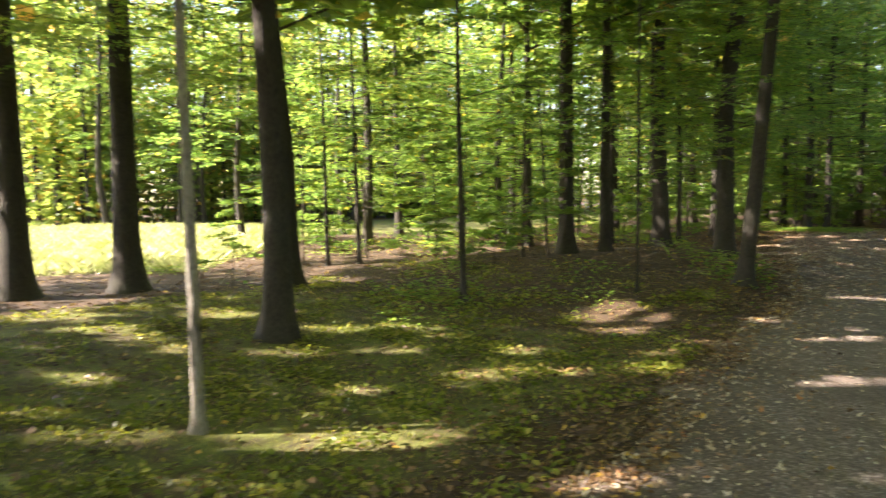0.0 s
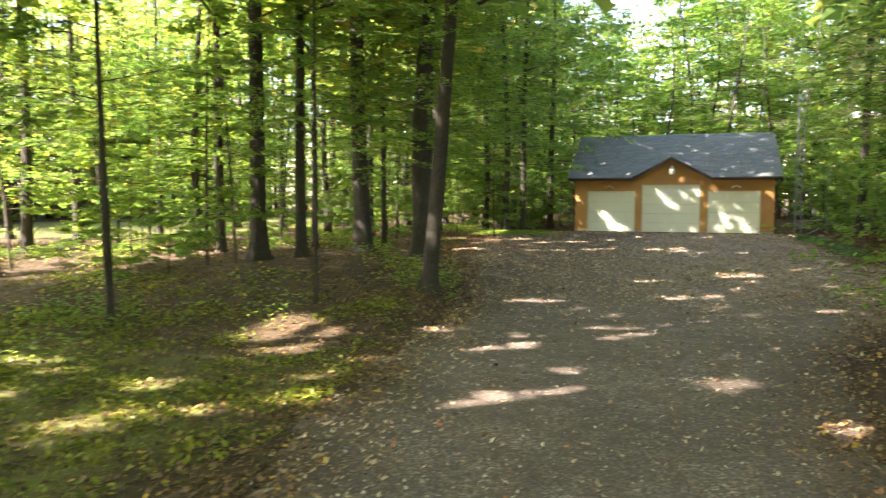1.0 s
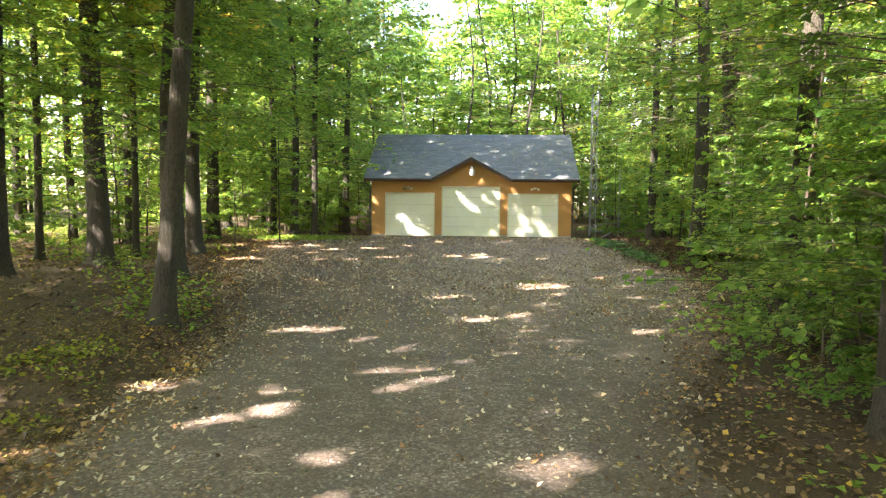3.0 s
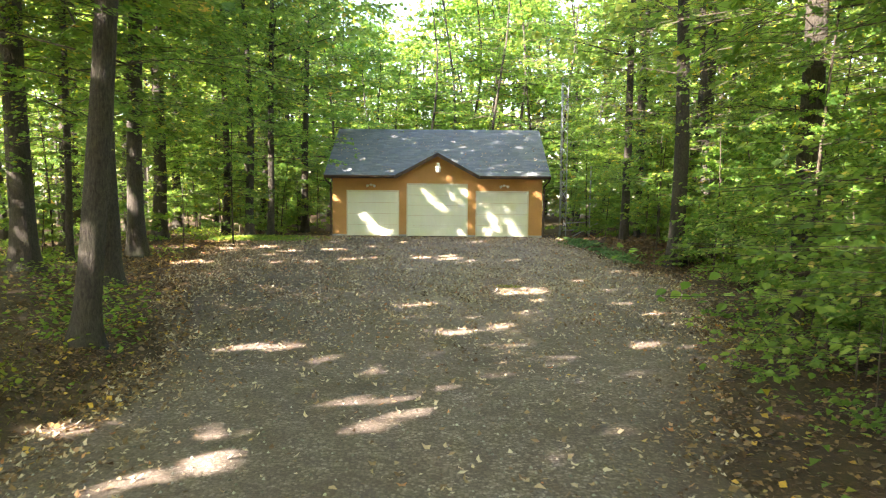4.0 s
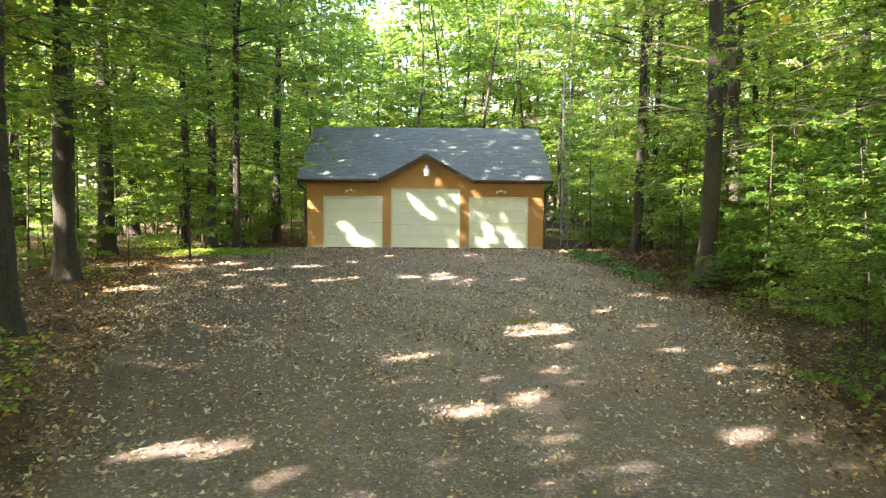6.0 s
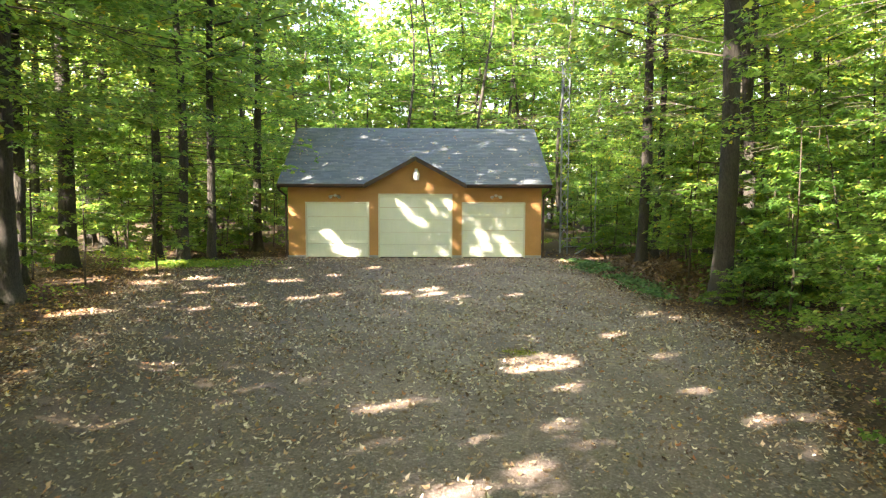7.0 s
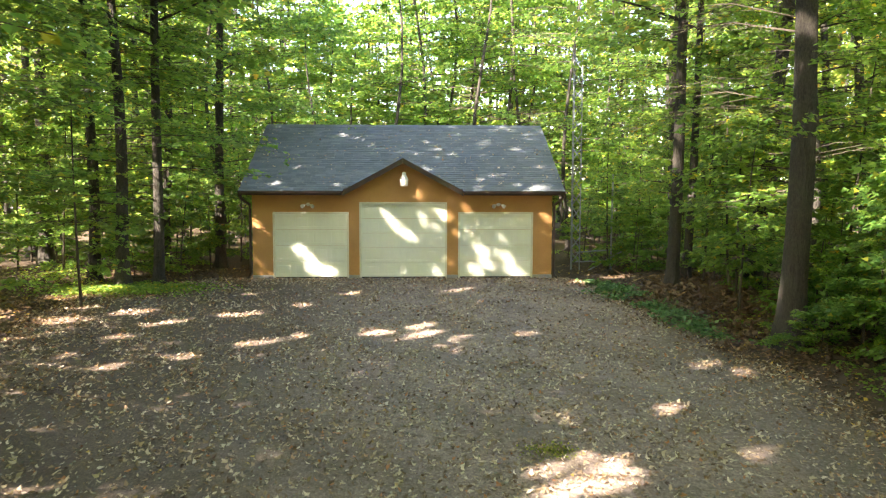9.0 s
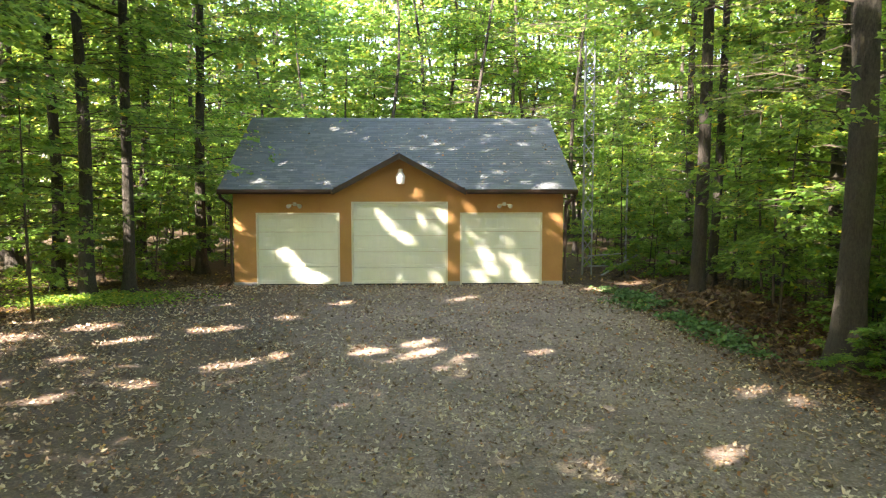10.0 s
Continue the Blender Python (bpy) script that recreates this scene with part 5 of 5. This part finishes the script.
def add_shade_leaves():
    """Adds loose leaves high in the crowns purely to shade drive, lawn and garage."""
    rng = np.random.default_rng(41)
    e1 = np.cross(TO_SUN, [0, 0, 1.0])
    e1 /= np.linalg.norm(e1)
    e2 = np.cross(e1, TO_SUN)
    cell = 0.12
    # the ground, wall and roof that lie in shade
    gx, gy = np.meshgrid(np.arange(-12.5, 8.0, 0.1), np.arange(-38, 0.1, 0.1))
    gx, gy = gx.ravel(), gy.ravel()
    wx, wz = (a.ravel() for a in np.meshgrid(np.arange(-4.8, 4.8, 0.1), np.arange(0, 2.8, 0.1)))
    rx, ry = (a.ravel() for a in np.meshgrid(np.arange(-5, 5, 0.1), np.arange(-0.4, 4.0, 0.1)))
    spots = np.concatenate([np.stack([gx, gy, ground_z(gx, gy)], 1), np.stack([wx, 0 * wx, wz], 1), np.stack([rx, ry, EAVE_Z + (ry - EAVE_Y) * PITCH], 1)])
    feet = np.array([f[:3] for f in SHADE_FLECKS])
    fa, fb = feet @ e1, feet @ e2
    wide = np.array([f[3] for f in SHADE_FLECKS]) + 0.10
    a, b = spots @ e1, spots @ e2
    lit = np.zeros(len(spots), bool)
    for u, v, r in zip(fa, fb, wide):
        lit |= (a - u) ** 2 + (b - v) ** 2 < r * r
    spots, a, b = spots[~lit], a[~lit], b[~lit]
    a0, b0 = a.min() - 1, b.min() - 1
    shape = (int((a.max() + 1 - a0) / cell) + 2, int((b.max() + 1 - b0) / cell) + 2)
    cover = np.zeros(shape)
    for ob in scene.objects:
        if ob.type != "MESH" or ob.data.name.split(".")[0] not in ("crown", "lower_crown"):
            continue
        me = ob.data
        m = np.array(ob.parent.matrix_basis @ ob.matrix_basis)
        co = np.empty(len(me.vertices) * 3, np.float32)
        me.vertices.foreach_get("co", co)
        slot, n_loops = np.empty(len(me.polygons), np.int32), np.empty(len(me.polygons), np.int32)
        me.polygons.foreach_get("material_index", slot)
        me.polygons.foreach_get("loop_start", n_loops)
        first = np.empty(len(me.loops), np.int32)
        me.loops.foreach_get("vertex_index", first)
        tri = n_loops[slot == 0]
        co = co.reshape(-1, 3)
        p0, p1, p2 = (co[first[tri + at]] @ m[:3, :3].T + m[:3, 3] for at in range(3))
        area = np.abs(np.cross(p1 - p0, p2 - p0) @ TO_SUN) / 2
        for u, v, w in ((0.66, 0.17, 0.17), (0.17, 0.66, 0.17), (0.17, 0.17, 0.66)):
            p = p0 * u + p1 * v + p2 * w
            i, k = ((p @ e1 - a0) / cell).astype(int), ((p @ e2 - b0) / cell).astype(int)
            ok = (i > 0) & (k > 0) & (i < shape[0] - 1) & (k < shape[1] - 1) & (p[:, 2] > 2)
            np.add.at(cover, (i[ok], k[ok]), area[ok] / 3 / cell ** 2)
    cover[1:-1, 1:-1] = 0.5 * cover[1:-1, 1:-1] + 0.125 * (cover[2:, 1:-1] + cover[:-2, 1:-1] + cover[1:-1, 2:] + cover[1:-1, :-2])
    owners = [o for o in scene.objects if o.name.split(".")[0] == "tree" and o.parent is None]
    stems = np.array([o.matrix_basis.translation for o in owners])
    tall = np.array([max((c.bound_box[6][2] for c in o.children), default=0) > 14 for o in owners])
    owners, stems = [o for o, t in zip(owners, tall) if t], stems[tall]
    rise = np.arange(9.0, 17.5, 1.0) / TO_SUN[2]
    shade_leaves = {}
    for n in rng.permutation(len(spots)):
        i, k = int((a[n] - a0) / cell), int((b[n] - b0) / cell)
        if cover[i, k] > (0.8 if spots[n][1] > -19 and -1.5 < spots[n][0] < 4.5 else 1.8):
            continue
        way = spots[n] + np.outer(rise + rng.uniform(-0.6, 0.6, len(rise)), TO_SUN)
        d = np.linalg.norm(way[:, None, :2] - stems[None, :, :2], axis=2)
        r, t = np.unravel_index(np.argmin(d + rng.uniform(0, 1.5, d.shape)), d.shape)
        shade_leaves.setdefault(int(t), []).append(way[r])
        cover[i - 1:i + 2, k - 1:k + 2] += 0.4
        cover[i, k] += 0.6
    for t, pts in shade_leaves.items():
        p = np.array(pts) - stems[t]
        n = len(p)
        up = 0.6 * TO_SUN + [0, 0, 0.6] + rng.normal(0, 0.3, (n, 3))
        w = rng.normal(0, 1, (n, 3)) * [1, 1, 0.4]
        size = rng.uniform(0.34, 0.46, n)
        wn = w / np.linalg.norm(w, axis=1)[:, None]
        v, f = leaves(FAR_LEAF, p - wn * size[:, None] * 0.5, w, up, size)
        # hung on the tree as a crown, but there only to block sun
        child("crown", mesh_of("crown", v, f, [LEAF_HIGH]), owners[t])
    return sum(len(v) for v in shade_leaves.values())


add_shade_leaves()

# ---- what lies on the ground ----
def scatter(name, shape, mat, x, y, size, tilt, label, category, lift=0.012, upright=False, zf=None):
    rng = np.random.default_rng(len(x))
    n = len(x)
    z = (zf or floor_at)(x, y) + lift
    a = rng.uniform(0, 2 * math.pi, n)
    if upright:
        way = np.stack([np.cos(a) * tilt, np.sin(a) * tilt, np.ones(n)], 1)
        up = np.stack([np.cos(a), np.sin(a), np.full(n, 0.05)], 1)
    else:
        way = np.stack([np.cos(a), np.sin(a), rng.normal(0, tilt, n)], 1)
        up = np.stack([rng.normal(0, tilt, n), rng.normal(0, tilt, n), np.ones(n)], 1)
    v, f = leaves(shape, np.stack([x, y, z], 1), way, up, size)
    return tagged(new(name, mesh_of(name, v, f, [mat])), label, category, kind="stuff")


rng = np.random.default_rng(21)
# fallen leaves on the drive, thicker towards its edges
n = 195000
x, y = rng.uniform(-9.5, 8, n), rng.uniform(-44, 0.1, n)
d = inside_drive(x, y)
keep = (d > -0.3) & (rng.uniform(0, 1, n) < np.clip(0.07 + 0.12 * ripple(x * 0.8, y * 0.5) + 0.50 * step(2.2, 0.0, d) * (1 - 0.85 * step(0, 1.5, x)) + 0.66 * step(-25, -14, y) * (0.85 + 1.2 * ripple(x * 1.1, y * 1.3) * (0.6 + 0.4 * ripple(x * 3.1, y * 4.3))), 0.03, 1))
scatter("fallen_leaves", DRY_LEAF, LITTER, x[keep], y[keep], 0.030 + 0.066 * rng.uniform(0, 1, keep.sum()) ** 1.3, 0.45, "scattered dry brown and yellow fallen leaves on gravel", "fallen leaves", zf=lambda a, b: drive_z(a, b))
n = 60000
x, y = rng.uniform(-9.5, 8, n), rng.uniform(-34, 0.1, n)
d = inside_drive(x, y)
keep = (d > 0) & (rng.uniform(0, 1, n) < np.clip(0.02 + 0.9 * step(-26, -15, y) * ripple(x * 0.7 + 3, y * 1.1) ** 2 + 0.3 * step(1.5, 0.0, d) * (1 + step(0, 1.5, x)), 0, 1))
scatter("leaf_crumbs", FAR_LEAF, LITTER_WOOD, x[keep], y[keep], rng.uniform(0.03, 0.075, keep.sum()), 0.5, "trodden brown leaf crumbs on the gravel", "fallen leaves", zf=lambda a, b: drive_z(a, b))
STONE = (np.array([[-0.5, -0.35, -0.1], [0.5, -0.42, -0.1], [0.46, 0.4, -0.1], [-0.42, 0.46, -0.1], [0.05, 0.0, 0.5], [-0.15, 0.2, 0.42]]), np.array([[0, 1, 4], [1, 2, 4], [2, 5, 4], [2, 3, 5], [3, 0, 5], [0, 4, 5]]))
n = 24000
x, y = rng.uniform(-5, 6, n), -38 + 30 * rng.uniform(0, 1, n) ** 1.2
keep = (inside_drive(x, y) > 0.05) & (rng.uniform(0, 1, n) < 0.35 + 0.5 * ripple(x * 0.9 + 1, y * 0.6))
scatter("loose_stones", STONE, STONES, x[keep], y[keep], rng.uniform(0.012, 0.036, keep.sum()), 0.15, "loose grey gravel stones on the packed drive", "gravel", lift=0.002, zf=lambda a, b: drive_z(a, b))
n = 700
x, y = rng.normal(2.05, 0.16, n), rng.normal(-14.0, 0.13, n)
scatter("moss_patch", NEAR_LEAF, GRASS, x, y, rng.uniform(0.015, 0.04, n), 0.5, "small green moss patch in the gravel", "moss", zf=lambda a, b: drive_z(a, b))
# leaf litter on the woodland floor
n = 110000
x, y = rng.uniform(-24, 15, n), rng.uniform(-44, 4, n)
d = inside_drive(x, y)
keep = (d < 0.1) & ~((np.abs(x) < 5.2) & (y > -0.2)) & (rng.uniform(0, 1, n) < 0.62 + 0.4 * ripple(x * 0.7, y * 0.7) - 0.15 * lawn_mask(x, y))
scatter("leaf_litter", FAR_LEAF, LITTER_WOOD, x[keep], y[keep], rng.uniform(0.05, 0.11, keep.sum()), 0.4, "brown leaf litter under the trees", "leaf litter", zf=ground_z, lift=0.015)
# short grass on the mossy lawn and in the meadow
n = 100000
x, y = rng.uniform(-14, -1.5, n), rng.uniform(-43, -22, n)
keep = (inside_drive(x, y) < 0.1) & (rng.uniform(0, 1, n) < 0.25 + 0.9 * lawn_mask(x, y) * (0.6 + 0.5 * ripple(x * 0.6 + 2, y * 0.9)))
scatter("lawn_grass", BLADE, GRASS, x[keep], y[keep], rng.uniform(0.04, 0.10, keep.sum()), 0.7, "short patchy green lawn grass", "grass", lift=-0.005, upright=True, zf=ground_z)
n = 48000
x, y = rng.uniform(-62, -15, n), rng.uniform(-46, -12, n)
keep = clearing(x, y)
scatter("meadow_grass", BLADE, MEADOW_LIT, x[keep], y[keep], rng.uniform(0.45, 0.95, keep.sum()), 1.0, "tall sunlit meadow grass", "grass", lift=-0.01, upright=True, zf=ground_z)
# broad-leaved weeds and dead leaves in the lawn, in tufts
tufts = rng.uniform((-14, -41), (-2, -24), (330, 2))
n = 22000
c = tufts[rng.integers(0, len(tufts), n)]
x, y = c[:, 0] + rng.normal(0, 0.22, n), c[:, 1] + rng.normal(0, 0.22, n)
keep = inside_drive(x, y) < -0.2
x, y = x[keep], y[keep]
scatter("lawn_weeds", NEAR_LEAF, GRASS, x, y, rng.uniform(0.035, 0.095, len(x)), 0.5, "tufts of low broad-leaved weeds in the lawn", "ground cover", zf=lambda a, b: ground_z(a, b) + np.random.default_rng(5).uniform(0.0, 0.07, len(a)))
# seedlings and ground ivy
n = 60000
x, y = rng.uniform(-22, -3, n), rng.uniform(-30, 2, n)
d = inside_drive(x, y)
keep = (d < -0.1) & (rng.uniform(0, 1, n) < np.clip(ripple(x * 0.5 + 1, y * 0.5) * 1.4 - 0.1, 0, 1) * (1 - 0.8 * lawn_mask(x, y)))
x, y = x[keep], y[keep]
scatter("seedlings", NEAR_LEAF, LEAF, x, y, rng.uniform(0.06, 0.12, len(x)), 0.35, "low green seedlings on the woodland floor", "seedlings", zf=lambda a, b: ground_z(a, b) + np.random.default_rng(3).uniform(0.03, 0.28, len(a)))
n = 26000
x, y = rng.uniform(3.4, 13, n), rng.uniform(-34, -6, n)
keep = (inside_drive(x, y) < -0.35) & (rng.uniform(0, 1, n) < np.clip(0.25 + ripple(x * 0.8 + 2, y * 0.7) * 1.5, 0, 1))
x, y = x[keep], y[keep]
scatter("ground_plants", SMALL_LEAF, LEAF, x, y, rng.uniform(0.06, 0.13, len(x)), 0.35, "low green plants under the east trees", "ground cover", zf=lambda a, b: ground_z(a, b) + np.random.default_rng(13).uniform(0.03, 0.30, len(a)))
n = 4600
x, y = rng.normal(-7.5, 1.0, n), rng.normal(-2.7, 0.5, n)
scatter("herb_patch", NEAR_LEAF, LEAF, x, y, rng.uniform(0.04, 0.10, n), 0.4, "patch of low green herbs at the wood's edge", "ground cover", zf=lambda a, b: np.maximum(ground_z(a, b), drive_z(a, b)) + np.random.default_rng(8).uniform(0.02, 0.16, len(a)))
n = 9000
u = rng.uniform(0, 1, n)
x = 5.6 + 1.5 * u + rng.normal(0, 0.38, n) * (1.0 - 0.5 * u)
y = -1.6 - 5.2 * u + rng.normal(0, 0.45, n)
keep = np.random.default_rng(9).uniform(0, 1, n) < np.clip(0.35 + 0.9 * ripple(x * 1.6, y * 1.6), 0, 1)
x, y = x[keep], y[keep]
scatter("ground_ivy", NEAR_LEAF, IVY, x, y, rng.uniform(0.06, 0.13, len(x)), 0.4, "dense patch of green ground ivy beside the gravel", "ground cover", zf=lambda a, b: ground_z(a, b) + np.random.default_rng(4).uniform(0.02, 0.13, len(a)))
# bank of dead leaves and twigs under the east trees
n = 9000
x, y = rng.normal(8.4, 0.9, n), rng.normal(-4.2, 2.2, n)
mound = lambda a, b: ground_z(a, b) + (0.05 + np.random.default_rng(6).uniform(0, 0.22, len(a))) * np.exp(-((a - 8.4) / 1.3) ** 2 - ((b + 4.2) / 2.8) ** 2)  # noqa: E731
scatter("dead_brush", FAR_LEAF, DRY, x, y, rng.uniform(0.07, 0.15, n), 0.6, "bank of dead brown leaves and bracken", "brush pile", zf=mound)
n = 260
x, y = rng.normal(8.4, 0.9, n), rng.normal(-4.2, 2.2, n)
scatter("dead_twigs", BLADE, DRY, x, y, rng.uniform(0.25, 0.6, n), 1.6, "dead brown twigs on the leaf bank", "twigs", upright=True, zf=mound)
# green seedlings in the litter beside the gravel
n = 1500
y = rng.uniform(-18, -9, n)
x = np.interp(y, EDGE_Y, EDGE_R) + rng.uniform(0.25, 2.0, n)
keep = rng.uniform(0, 1, n) < 1.6 * ripple(x * 1.3 + 2, y * 1.1)
x, y = x[keep], y[keep]
scatter("seedlings", SMALL_LEAF, LEAF, x, y, rng.uniform(0.06, 0.12, len(x)), 0.4, "low green seedlings in the brown litter", "ground cover", zf=lambda a, b: ground_z(a, b) + np.random.default_rng(14).uniform(0.02, 0.20, len(a)))
# thick leaf fall along both edges of the drive
n = 60000
y = rng.uniform(-40, -1, n)
side = rng.uniform(0, 1, n) < 0.60
off = np.abs(rng.normal(0, 1.5, n)) - 0.5
x = np.where(side, np.interp(y, EDGE_Y, EDGE_L) - off, np.interp(y, EDGE_Y, EDGE_R) + off)
keep = rng.uniform(0, 1, n) < 0.45 + 0.5 * ripple(x * 0.9, y * 0.9)
x, y = x[keep], y[keep]
scatter("edge_leaves", FAR_LEAF, LITTER_WOOD, x, y, rng.uniform(0.035, 0.085, len(x)), 0.4, "drift of brown and yellow leaves along the gravel edge", "fallen leaves", zf=lambda a, b: np.maximum(ground_z(a, b), drive_z(a, b)))
# a few fallen leaves on the roof
n = 420
along, x = rng.uniform(0.1, 4.7, n) ** 1.0, rng.uniform(-4.9, 4.9, n)
keep = np.abs(x) > 1.9 * np.clip(1 - along * 0.9, 0, 1)
along, x = along[keep], x[keep]
c = math.hypot(1, PITCH)
y = EAVE_Y + along / c
scatter("roof_leaves", FAR_LEAF, LITTER, x, y, rng.uniform(0.05, 0.10, len(x)), 0.35, "scattered pale fallen leaves on the roof", "fallen leaves", zf=lambda a, b: EAVE_Z + (b - EAVE_Y) * PITCH + 0.02)
